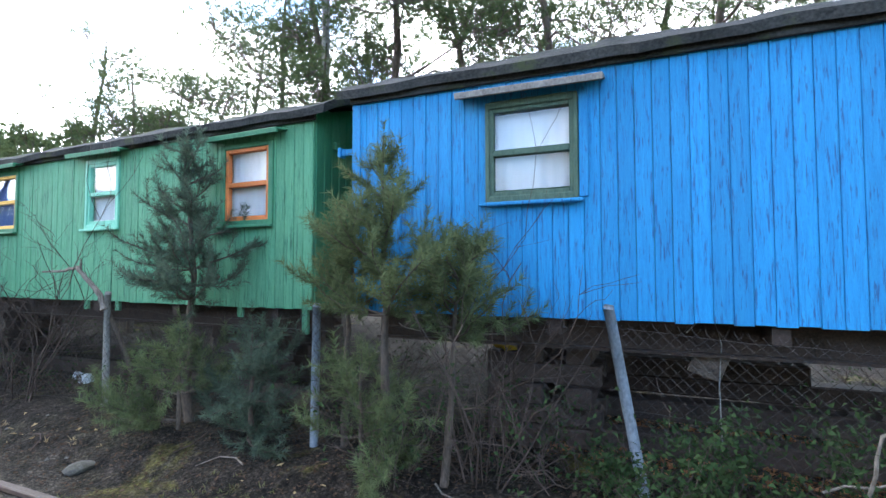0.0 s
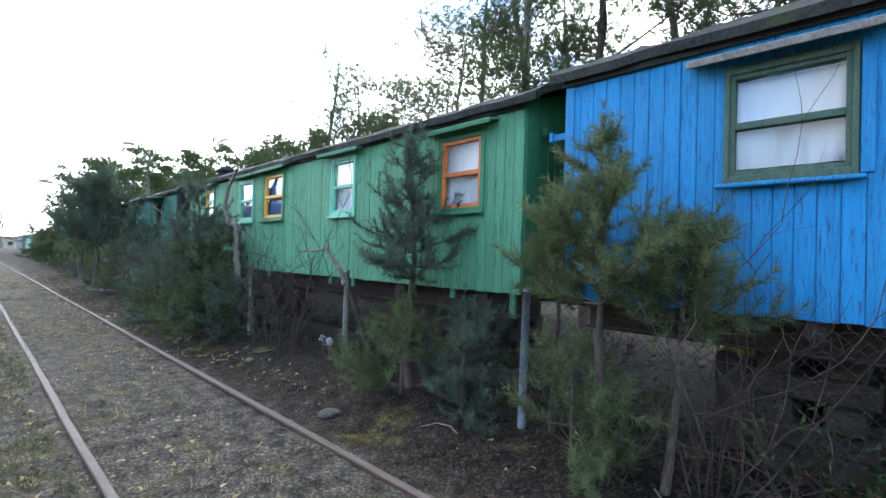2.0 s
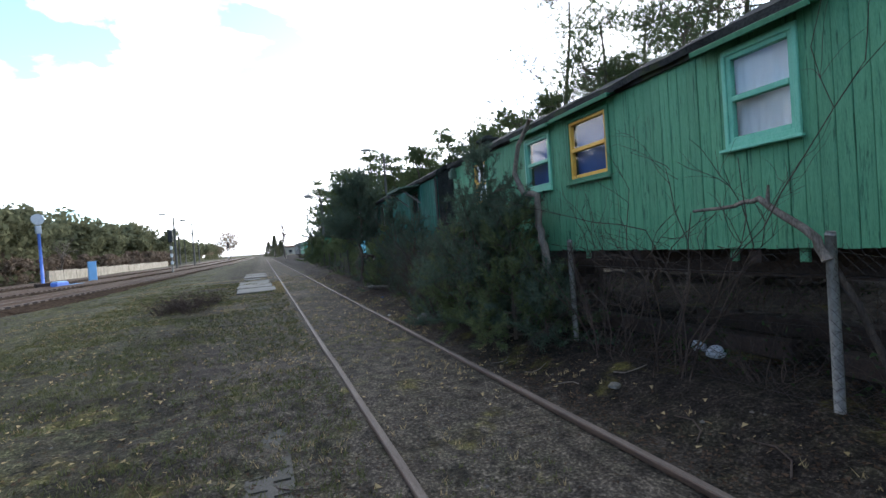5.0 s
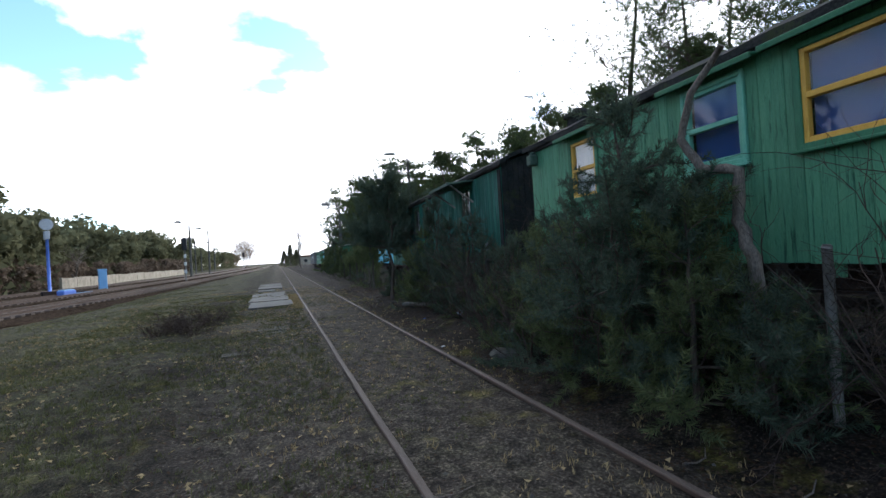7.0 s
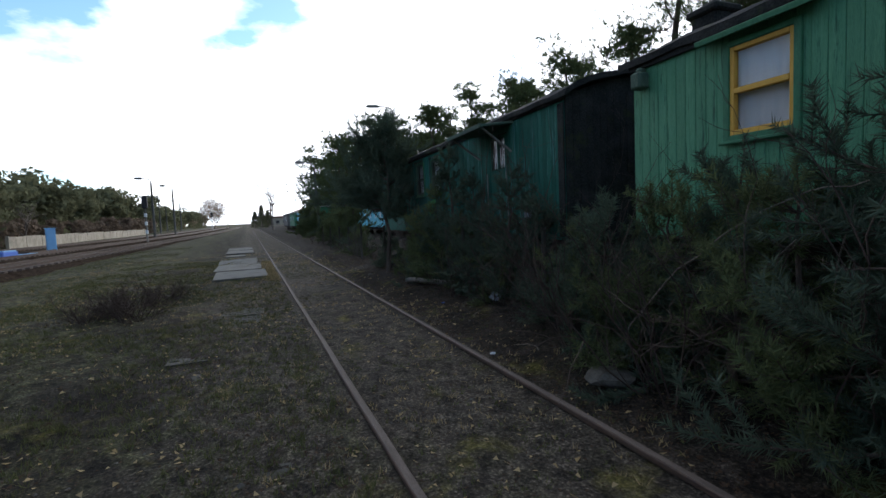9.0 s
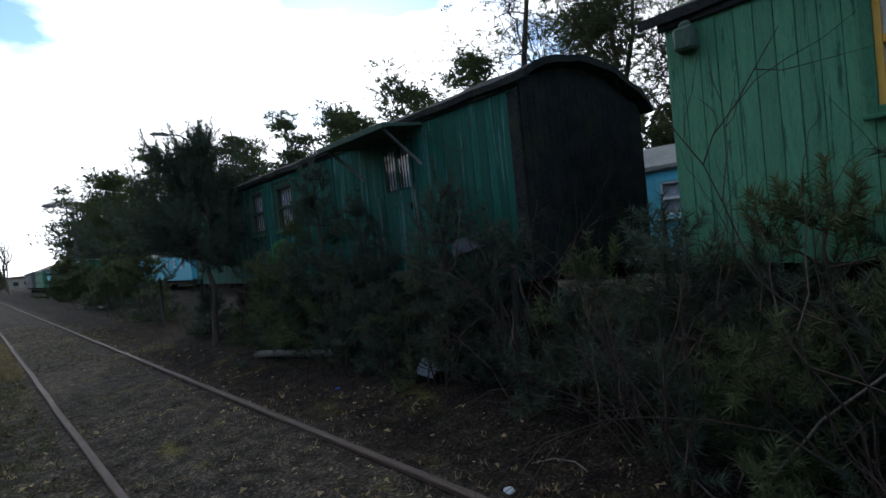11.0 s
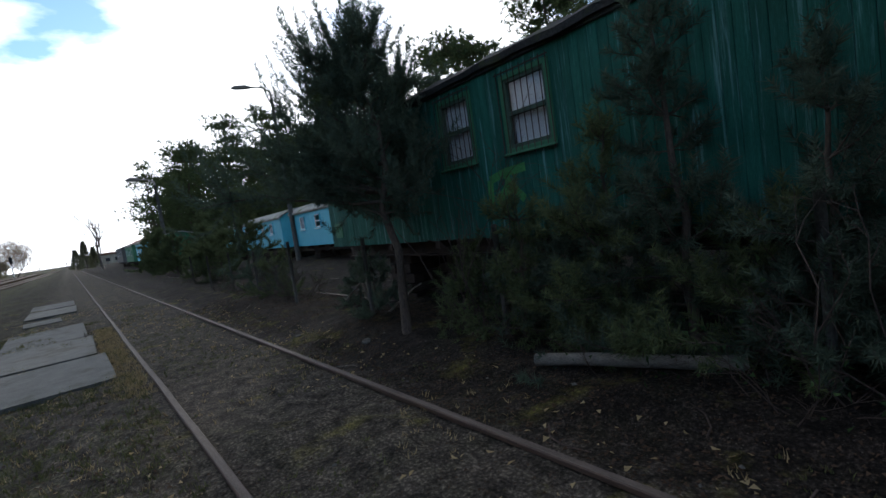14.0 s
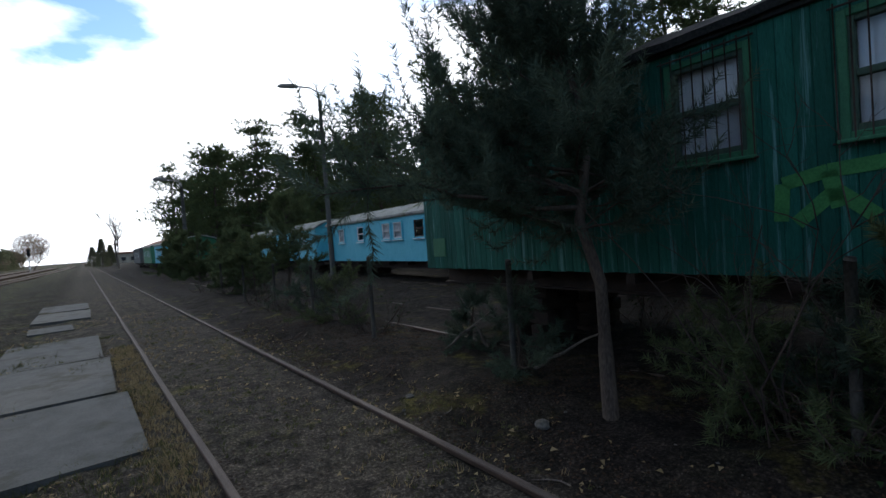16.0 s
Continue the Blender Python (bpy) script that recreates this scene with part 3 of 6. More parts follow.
def plank_mesh(w, h, material):
    """A tongued board: flat face with chamfered long edges, standing on z = 0, its back at y = 0."""
    key = (round(w, 3), round(h, 2), material.name)
    if key not in PLANK_MESHES:
        c, d = 0.0045, 0.022
        prof = [(-w / 2, 0), (-w / 2, -d + c), (-w / 2 + c, -d), (w / 2 - c, -d), (w / 2, -d + c), (w / 2, 0)]
        vs = [(x, y, z) for z in (0, round(h, 2)) for x, y in prof]
        fs = [(i, i + 1, i + 7, i + 6) for i in range(5)] + [(5, 4, 3, 2, 1, 0), (6, 7, 8, 9, 10, 11)]
        me = bpy.data.meshes.new("plank")
        me.from_pydata(vs, [], fs)
        me.materials.append(material)
        PLANK_MESHES[key] = me
    return PLANK_MESHES[key]


def clad(wall, rng, length, z0, z1, holes, material, width=0.113, y=0.0, name="plank"):
    """Boards side by side on a wall, cut round its openings."""
    n = int(length / width)
    w = length / n
    for i in range(n):
        x = -length + (i + 0.5) * w
        spans = [(z0 + rng.uniform(-0.005, 0.006), z1)]
        for h in holes:
            if h[0] - 0.02 < x < h[1] + 0.02:
                spans = [(spans[0][0], h[2] - 0.02), (h[3] + 0.02, z1)]
        for a, b in spans:
            if b - a > 0.04:
                o = part(name, plank_mesh(w - 0.0025, b - a, material), None, wall)
                o.location = (x, y + rng.uniform(-0.003, 0.003), a)


def curtain_mesh(rng, w, h, kind):
    """A gathered net curtain, hanging in waves; kind 1: drawn to both sides, 2: lower half only."""
    n, k = 40, 8
    vs, fs = [], []
    ph = rng.uniform(0, 6)
    for j in range(k + 1):
        for i in range(n + 1):
            u = i / n
            v = j / k
            x = (u - 0.5) * w
            y = 0.006 * math.sin(u * 46 + ph) * (0.5 + 0.5 * v) + 0.006 * math.sin(u * 17 + v * 3)
            z = -v * h * (1.0 if kind != 2 else 0.96 + 0.04 * math.sin(u * 9))
            vs.append((x, y, z))
    for j in range(k):
        for i in range(n):
            u = (i + 0.5) / n
            if kind == 1 and abs(u - 0.5) < 0.10 + 0.25 * (j / k) ** 2:
                continue
            a = j * (n + 1) + i
            fs.append((a, a + 1, a + n + 2, a + n + 1))
    me = bpy.data.meshes.new("curtain")
    me.from_pydata(vs, [], fs)
    me.materials.append(CURTAIN)
    me.shade_smooth()
    return me


def window(wagon, rng, h, sash, trim, curtain=0, sill=None, board=None, grille=False, sky_reflection=False, mid=0.5, name_label="", tw=0.055, s=0.042):
    """A wagon window in the opening h: outer trim, sash with a middle rail, two panes, curtain, and what hangs over it."""
    x0, x1, z0, z1 = h
    w = part("window", boxes((x0 - tw, x0 + 0.004, -0.045, 0.02, z0 - 0.05, z1 + 0.05), (x1 - 0.004, x1 + tw, -0.045, 0.02, z0 - 0.05, z1 + 0.05),
                             (x0, x1, -0.047, 0.02, z1 - 0.004, z1 + 0.052), (x0, x1, -0.047, 0.02, z0 - 0.052, z0 + 0.004), bevel=0.006), trim, wagon, name_label)
    zm = z0 + (z1 - z0) * mid
    part("window_frame", boxes((x0 + 0.002, x0 + s, -0.03, 0.03, z0, z1), (x1 - s, x1 - 0.002, -0.03, 0.03, z0, z1), (x0 + s, x1 - s, -0.031, 0.03, z1 - s, z1),
                               (x0 + s, x1 - s, -0.031, 0.03, z0, z0 + s * 1.15), (x0 + s, x1 - s, -0.034, 0.03, zm - 0.024, zm + 0.024), bevel=0.005), sash, w)
    for a, b in ((z0 + s, zm - 0.02), (zm + 0.02, z1 - s)):
        p = part("pane", boxes((x0 + s - 0.004, x1 - s + 0.004, -0.002, 0.002, a, b)), GLASS, w)
        p.visible_shadow = False
    part("window_sill", boxes((x0 - 0.07, x1 + 0.07, -0.085, -0.04, z0 - 0.075, z0 - 0.045), bevel=0.008), sill or trim, w)
    if curtain:
        for top, hh in ((z1 - 0.03, z1 - zm - 0.05), (zm, zm - z0 - 0.06)) if curtain == 3 else ((z1 - 0.03, (z1 - z0) * (0.9 if curtain != 2 else 0.8)),):
            c = part("curtain", curtain_mesh(rng, x1 - x0, hh, curtain), None, w)
            c.location = ((x0 + x1) / 2, 0.055, top)
    # Added blue sheet behind the panes stands in for reflected sky.
    if sky_reflection:
        part("reflection_sheet", boxes((x0 + 0.03, x1 - 0.03, 0.07, 0.085, z0 + 0.02, z1 - 0.03)), REFLECTION_SCRAP_BLUE, w)
    if board:
        b = boxes((x0 - 0.24, x1 + 0.22, -0.17, -0.02, z1 + 0.115, z1 + 0.135), (x0 - 0.235, x1 + 0.215, -0.175, -0.15, z1 + 0.09, z1 + 0.139), bevel=0.004)
        bmesh.ops.rotate(b, verts=b.verts, cent=((x0 + x1) / 2, 0, z1 + 0.12), matrix=Euler((radians(9), radians(rng.uniform(-0.6, 0.6)), 0)).to_matrix())
        part("rain_board", b, board, w)
    if grille:
        g = Heap()
        n = 9
        for i in range(n):
            x = x0 - 0.06 + (x1 - x0 + 0.12) * i / (n - 1)
            g.tube([(x, -0.07, z0 - 0.10), (x, -0.07, z1 + 0.10)], [0.006, 0.006], 5)
        for z in (z0 - 0.07, z1 + 0.07):
            g.tube([(x0 - 0.09, -0.073, z), (x1 + 0.09, -0.073, z)], [0.008, 0.008], 5)
        part("window_grille", g.mesh("window_grille", STEEL_DARK), None, w)
    return w


def roof_mesh(length, depth, z_eave, rise, over_front, over_end, rng, material, rough_edge=0.04):
    """A shallow arched roof of felt over boards, its edges sagging unevenly."""
    nx, ny, th = int(length * 5), 14, 0.075
    vs, fs = [], []
    for layer in (0, 1):
        for i in range(nx + 1):
            x = -length - over_end + (length + 2 * over_end) * i / nx
            for j in range(ny + 1):
                v = j / ny
                y = -over_front + (depth + 2 * over_front) * v
                z = z_eave + rise * math.sin(math.pi * min(max(v, 0), 1)) ** 0.8 if 0 < v < 1 else z_eave
                e = noise.noise(Vector((x * 2.6, y * 3, layer * 0.3))) * rough_edge
                vs.append((x, y + (e if j in (0, ny) else 0), z + e - layer * th))
    m = (nx + 1) * (ny + 1)
    q = ny + 1
    for i in range(nx):
        for j in range(ny):
            a = i * q + j
            fs.append((a, a + q, a + q + 1, a + 1))
            fs.append((m + a, m + a + 1, m + a + q + 1, m + a + q))
        fs.append((i * q, m + i * q, m + i * q + q, i * q + q))
        fs.append((i * q + ny, i * q + q + ny, m + i * q + q + ny, m + i * q + ny))
    for j in range(ny):
        fs.append((j, j + 1, m + j + 1, m + j))
        a = nx * q + j
        fs.append((a, m + a, m + a + 1, a + 1))
    me = bpy.data.meshes.new("roof")
    me.from_pydata(vs, [], fs)
    me.materials.append(material)
    return me


def wagon(label, x, y, turn, length, z0, z1, holes, paint, end_paint, seed, depth=2.7, rise=0.36, roof=None, planks=True, over=0.1, back_openings=()):
    """An old railway wagon with its front along its local x axis, from 0 to -length, resting on a steel frame and blocks."""
    rng = random.Random(seed)
    w = thing("railway_wagon", pose(x, y, 0, 0, 0, turn), label, "railway wagon", "old wagons on the siding")
    t = 0.05
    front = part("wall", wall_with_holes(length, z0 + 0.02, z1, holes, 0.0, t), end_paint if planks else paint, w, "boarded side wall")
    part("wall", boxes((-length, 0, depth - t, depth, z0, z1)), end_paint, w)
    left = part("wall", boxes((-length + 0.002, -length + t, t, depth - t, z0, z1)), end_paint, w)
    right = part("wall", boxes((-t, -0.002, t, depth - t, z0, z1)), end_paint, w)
    part("floor", boxes((-length + t, -t, t, depth - t, z0 + 0.02, z0 + 0.08)), INSIDE, w)
    # gable infill under the arched roof
    for gx0 in (-length + 0.002, -t):
        bm = bmesh.new()
        ring = [(yy, z1 + rise * math.sin(math.pi * yy / depth) ** 0.8 if 0 < yy < depth else z1) for yy in [depth * k / 14 for k in range(15)]]
        f = [bm.verts.new((gx0, a, b - 0.02)) for a, b in ring]
        g = [bm.verts.new((gx0 + t - 0.004, a, b - 0.02)) for a, b in ring]
        bm.faces.new(f)
        bm.faces.new(g[::-1])
        part("gable", bm, end_paint, w)
    if planks:
        clad(front, rng, length, z0, z1 + 0.02, holes, paint)
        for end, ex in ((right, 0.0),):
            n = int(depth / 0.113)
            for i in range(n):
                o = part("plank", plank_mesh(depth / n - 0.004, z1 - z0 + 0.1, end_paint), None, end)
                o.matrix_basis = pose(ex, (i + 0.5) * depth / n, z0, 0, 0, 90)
    part("roof", roof_mesh(length, depth, z1 + 0.06, rise, over, 0.17, rng, roof or FELT), None, w, "weathered roofing felt with mossy edges" if not roof else "")
    part("fascia", boxes((-length - 0.04, 0.04, -0.055, -0.026, z1 - 0.05, z1 + 0.05), bevel=0.006), roof or FELT, w)
    # frame under the floor
    for yy in (0.35, depth - 0.45):
        part("frame_beam", boxes((-length + 0.05, -0.05, yy, yy + 0.03, z0 - 0.26, z0 - 0.01), (-length + 0.05, -0.05, yy - 0.07, yy + 0.07, z0 - 0.262, z0 - 0.24)), STEEL_DARK, w)
    for k in range(int(length / 1.4)):
        xx = -0.5 - k * 1.4
        part("cross_beam", boxes((xx - 0.05, xx + 0.05, 0.03, depth - 0.03, z0 - 0.12, z0 - 0.012)), STEEL_DARK, w)
    for xx in (-1.6, -length + 1.6):
        for yy in (0.52, depth - 0.62):
            yb, top, n = yy + (0.35 if yy < 1 else -0.2), z0 - 0.265, max(3, int((z0 - 0.25) / 0.17))
            for k in range(n):
                za, zb = 0.02 + (top - 0.02) * k / n, 0.02 + (top - 0.02) * (k + 1) / n - 0.006
                for o in (-0.2, 0.2):
                    if k % 2:
                        row = (xx + o - 0.11, xx + o + 0.11, yb - 0.36 + rng.uniform(-0.05, 0.05), yb + 0.36, za, zb)
                    else:
                        row = (xx - 0.38 + rng.uniform(-0.06, 0.06), xx + 0.38, yb + o - 0.11, yb + o + 0.11, za, zb)
                    # dark steel colour on timber: shade below the floor is put into it
                    part("support_timber", boxes(row, bevel=0.015), STEEL_DARK, w, "near-black stacked timber")
    return w, front, rng


# blue wagon: its left end at x = -1.97
BL = 9.2
bx = -1.97 + BL
blue_holes = [(-0.745 - bx, -0.105 - bx, 2.235, 2.92)]
blue, blue_front, rng = wagon("bright blue boarded railway wagon with peeling paint", bx, 3.60, 0.0, BL, 1.325, 3.17, blue_holes, BLUE, TRIM_GREEN, 11, rise=0.42)
window(blue, rng, blue_holes[0], TRIM_DARK, TRIM_DARK, 3, BLUE, POST_GREY, mid=0.49, tw=0.028, s=0.034)
part("trim_board", boxes((-0.07 - bx, -0.005 - bx, -0.04, -0.024, 2.2, 3.0), bevel=0.004), BLUE, blue)
part("corner_board", boxes((-BL - 0.025, -BL + 0.06, -0.034, 0.04, 1.32, 3.2), bevel=0.005), BLUE, blue)
part("bracket", boxes((-BL - 0.20, -BL - 0.02, 0.02, 0.05, 2.70, 2.755), (-BL - 0.2, -BL - 0.17, 0.0, 0.08, 2.69, 2.77)), BLUE, blue, "blue flat steel bracket")
part("corner_board", boxes((-2.4, -1.5, 0.05, 0.12, 1.20, 1.32), bevel=0.01), POST_GREY, blue, "grey sill board under the floor")

# green wagon: right end at (-2.50, 3.70), left end at (-12.8, 3.88)
GL = 10.08


def gxl(x):
    return x + 2.50


green_holes = [(gxl(-3.62), gxl(-3.03), 2.17, 2.91), (gxl(-5.93), gxl(-5.36), 2.22, 2.97), (gxl(-8.26), gxl(-7.52), 2.24, 2.98), (gxl(-9.40), gxl(-8.77), 2.24, 2.97), (gxl(-11.43), gxl(-10.88), 2.21, 2.97)]
green, green_front, rng = wagon("green boarded railway wagon with faded streaked paint", -2.50, 3.70, -1.05, GL, 1.31, 3.13, green_holes, GREEN, GREEN_DULL_SHADED, 12)
window(green, rng, green_holes[0], ORANGE, TRIM_GREEN, 3, TRIM_GREEN, TRIM_GREEN, name_label="window with orange-brown sash and lace curtains")
window(green, rng, green_holes[1], MINT, MINT, 3, MINT, TRIM_GREEN, tw=0.035, name_label="window with mint green frame and drawn curtains")
window(green, rng, green_holes[2], YELLOW, TRIM_GREEN, 0, TRIM_GREEN, TRIM_GREEN, sky_reflection=True, name_label="window with ochre yellow frame")
window(green, rng, green_holes[3], MINT, MINT, 0, MINT, TRIM_GREEN, tw=0.035, sky_reflection=True, name_label="window with mint green frame and blue sheet for sky reflection")
window(green, rng, green_holes[4], YELLOW, TRIM_GREEN, 3, TRIM_GREEN, TRIM_GREEN, name_label="window with ochre yellow frame and white curtains")
for k, xx in enumerate((-0.12, -0.95, -2.9, -3.5, -5.6, -7.4)):
    part("bracket", boxes((xx - 0.035, xx + 0.035, 0.02, 0.06, 1.31 - (0.24 if k == 0 else 0.11), 1.315), bevel=0.006), GREEN, green, "short green bracket below the sill")
part("chimney", boxes((-9.80, -9.50, 0.5, 0.80, 3.3, 3.66), (-9.84, -9.46, 0.46, 0.84, 3.58, 3.66), (-9.74, -9.56, 0.56, 0.74, 3.65, 3.72), bevel=0.02), FELT, green, "short black roof vent")
part("lamp_box", boxes((-GL + 0.10, -GL + 0.24, -0.17, -0.025, 2.86, 3.03), (-GL + 0.13, -GL + 0.21, -0.13, -0.03, 3.02, 3.08), bevel=0.02), TRIM_DARK, green, "dull green lamp box under the eave")
part("lamp_box", boxes((0.0, 0.06, 0.25, 0.32, 2.86, 2.94), bevel=0.01), TRIM_GREEN, green)

# dark green wagon: right end at x = -14.08, left end near (-25.2, 4.43)
DL = 11.12


def dxl(x):
    return x + 14.08


dark_holes = [(dxl(-16.47), dxl(-15.81), 1.32, 3.0), (dxl(-19.78), dxl(-19.16), 2.20, 2.98), (dxl(-21.02), dxl(-20.42), 2.20, 3.0)]
# FELT as end_paint puts the gap's shade into the end walls' colour.
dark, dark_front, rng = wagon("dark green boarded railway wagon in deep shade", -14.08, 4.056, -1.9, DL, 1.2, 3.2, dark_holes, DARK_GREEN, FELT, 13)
for h in dark_holes[1:]:
    window(dark, rng, h, TRIM_DARK, TRIM_GREEN, 3, TRIM_GREEN, grille=True, name_label="barred window with white curtains")
h = dark_holes[0]
door = part("door", boxes((h[0] + 0.02, h[1] - 0.02, -0.015, 0.025, h[2] + 0.02, 2.42), bevel=0.004), DARK_GREEN, dark, "green boarded door with a two-pane barred top light")
mid = (h[0] + h[1]) / 2
for a, b in ((h[0] + 0.02, h[0] + 0.07), (mid - 0.025, mid + 0.025), (h[1] - 0.07, h[1] - 0.02)):
    part("stile", boxes((a, b, -0.015, 0.025, 2.42, h[3] - 0.06), bevel=0.004), DARK_GREEN, door)
part("top_rail", boxes((h[0] + 0.02, h[1] - 0.02, -0.016, 0.026, h[3] - 0.06, h[3]), bevel=0.004), DARK_GREEN, door)
for a, b in ((h[0] + 0.07, (h[0] + h[1]) / 2 - 0.025), ((h[0] + h[1]) / 2 + 0.025, h[1] - 0.07)):
    p = part("pane", boxes((a, b, 0.0, 0.004, 2.42, h[3] - 0.06)), GLASS, door)
    p.visible_shadow = False
    c = part("curtain", curtain_mesh(rng, b - a, h[3] - 2.46, 3), None, door)
    c.location = ((a + b) / 2, 0.06, h[3] - 0.05)
    for k in range(4):
        part("grille_rod", boxes((a + (b - a) * (k + 0.5) / 4 - 0.005, a + (b - a) * (k + 0.5) / 4 + 0.005, -0.03, -0.02, 2.40, h[3] - 0.03)), STEEL_DARK, door)
part("door_handle", boxes((h[1] - 0.15, h[1] - 0.06, -0.055, -0.043, 2.183, 2.197), (h[1] - 0.078, h[1] - 0.058, -0.05, -0.012, 2.13, 2.22), bevel=0.002), STEEL_DARK, door)
part("kick_board", boxes((h[0] + 0.02, h[1] - 0.02, -0.055, -0.016, 1.30, 1.345), bevel=0.006), POST_BLUE, dark, "pale worn threshold")
cab = Heap()
cab.tube([(h[0] - 0.06, -0.05, 2.36), (h[0] - 0.055, -0.05, 1.8), (h[0] - 0.03, -0.05, 1.36)], [0.013] * 3, 6)
part("grab_rail", cab.mesh("grab_rail", POST_GREY), None, dark, "grey grab rail beside the door")
cab = Heap()
cab.tube([(h[1] + 0.07, -0.05, 2.45), (h[1] + 0.05, -0.06, 2.3), (h[1] + 0.075, -0.05, 1.8), (h[1] + 0.06, -0.05, 1.3)], [0.013] * 4, 6)
part("grab_rail", cab.mesh("grab_rail", POST_GREY), None, dark, "grey grab rail beside the door")
# small sloping roof over the door
bm = boxes((h[0] - 0.55, h[1] + 0.3, -0.62, 0.0, -0.02, 0.02), (h[0] - 0.56, h[1] + 0.31, -0.66, -0.6, -0.035, 0.03), bevel=0.005)
bmesh.ops.rotate(bm, verts=bm.verts, matrix=Euler((radians(7), 0, 0)).to_matrix())
bmesh.ops.translate(bm, verts=bm.verts, vec=(0, 0, 3.14))
part("door_canopy", bm, TRIM_DARK, dark, "weathered canopy board over the door")
for xx in (h[0] - 0.4, h[1] + 0.2):
    s = Heap()
    s.tube([(xx, -0.58, 3.05), (xx, -0.03, 2.66)], [0.022, 0.022], 4)
    part("strut", s.mesh("strut", POST_GREY), None, dark)
part("hatch", boxes((-10.90, -10.58, -0.035, -0.021, 1.38, 1.66), bevel=0.004), TRIM_GREEN, dark)
# sprayed paint low on the wall, a few strokes
def stroke(points, w):
    bm = bmesh.new()
    for (xa, za), (xb, zb) in zip(points[:-1], points[1:]):
        d = Vector((xb - xa, zb - za)).normalized()
        q = Vector((-d.y, d.x)) * w / 2
        ring = [(xa + q.x, za + q.y), (xb + q.x, zb + q.y), (xb - q.x, zb - q.y), (xa - q.x, za - q.y)]
        bm.faces.new([bm.verts.new((u, -0.031, v)) for u, v in ring][::-1])
    return bm


gx0, gz0 = dxl(-20.22), 1.6
for pts in ([(0.0, 0.02), (0.02, 0.3), (0.3, 0.36), (0.62, 0.38)], [(0.1, 0.0), (0.34, 0.22), (0.56, 0.02)], [(0.3, 0.36), (0.36, 0.1)]):
    part("paint_stroke", stroke([(gx0 + a, gz0 + b) for a, b in pts], 0.10), GRAFFITI, dark, "pale green sprayed paint stroke")
# a torn pale sheet of board lying against the wall
bm = boxes((-0.26, 0.26, -0.02, 0.0, -0.09, 0.09), bevel=0.008)
for v in bm.verts:
    v.co.y -= 0.10 * max(0.0, v.co.x + 0.05)
    v.co.z += 0.16 * v.co.x
bmesh.ops.translate(bm, verts=bm.verts, vec=(-0.84, -0.05, 1.62))
part("broken_panel", bm, POST_BLUE, dark, "pale flaking panel fixed low on the wall")
part("dark_sheet", boxes((-0.11, 0.02, -0.05, -0.026, 1.25, 3.12)), FELT, dark, "near-black sheet over the wall's end")

# turquoise wagons on the next siding
TL = 17.5
tq_holes = [(-a - 0.62, -a, 1.72, 2.32) for a in (3.2, 5.1, 7.2, 8.9, 10.4, 11.3, 13.6, 15.6)]
tq, tq_front, rng = wagon("turquoise railway coach with a pale flat-arched roof", -23.4, 9.0, -2.0, TL, 0.85, 2.55, tq_holes, TURQUOISE, TURQUOISE, 14, rise=0.42, roof=ROOF_PALE, planks=False)
for k, h in enumerate(tq_holes):
    window(tq, rng, h, WHITE_PAINT if k != 3 else BARK, TURQUOISE, 3 if k % 3 else 0, WHITE_PAINT)
tq2_holes = [(-a - 0.62, -a, 1.72, 2.32) for a in (1.5, 3.2, 5.1, 7.2, 9.4, 11.3)]
tq2, f2, rng = wagon("turquoise railway coach half hidden by pines", -42.8, 9.7, -2.0, 14.5, 0.85, 2.55, tq2_holes, TURQUOISE, TURQUOISE, 15, rise=0.42, roof=ROOF_PALE, planks=False)
for k, h in enumerate(tq2_holes):
    window(tq2, rng, h, WHITE_PAINT, TURQUOISE, 3, WHITE_PAINT)
tq3, f3, rng = wagon("turquoise railway coach with a grey roof behind the gap", -8.0, 8.7, -2.0, 12.5, 0.95, 2.6, [(-6.6, -6.0, 1.75, 2.35)], TURQUOISE, TURQUOISE, 16, rise=0.5, roof=ROOF_PALE, planks=False)
window(tq3, rng, (-6.6, -6.0, 1.75, 2.35), WHITE_PAINT, TURQUOISE, 3, WHITE_PAINT)
# far wagons
for fx, fy, fl, paint, sd in ((-66, 7.0, 9.0, GREEN_DULL_SHADED, 21), (-77, 6.8, 8.0, TURQUOISE, 22), (-87, 6.6, 9.0, GREEN, 23), (-99, 6.4, 10.0, POST_GREY, 24)):
    hs = [(-a - 0.7, -a, 1.8, 2.5) for a in np.arange(1.4, fl - 1.2, 1.9)]
    fw, ff, rng = wagon("old %s wagon far along the siding" % {"dull_shaded_green_paint": "dull green", "turquoise_paint": "turquoise", "green_paint": "green", "grey_post": "grey"}[paint.name], fx, fy, 0, fl, 0.9, 2.9, hs, paint, paint, sd, roof=ROOF_PALE, planks=False)
    for h in hs:
        window(fw, rng, h, WHITE_PAINT, paint, 3, WHITE_PAINT)


# ---- fence ----
def gz(x, y):
    return float(ground_z(x, y))


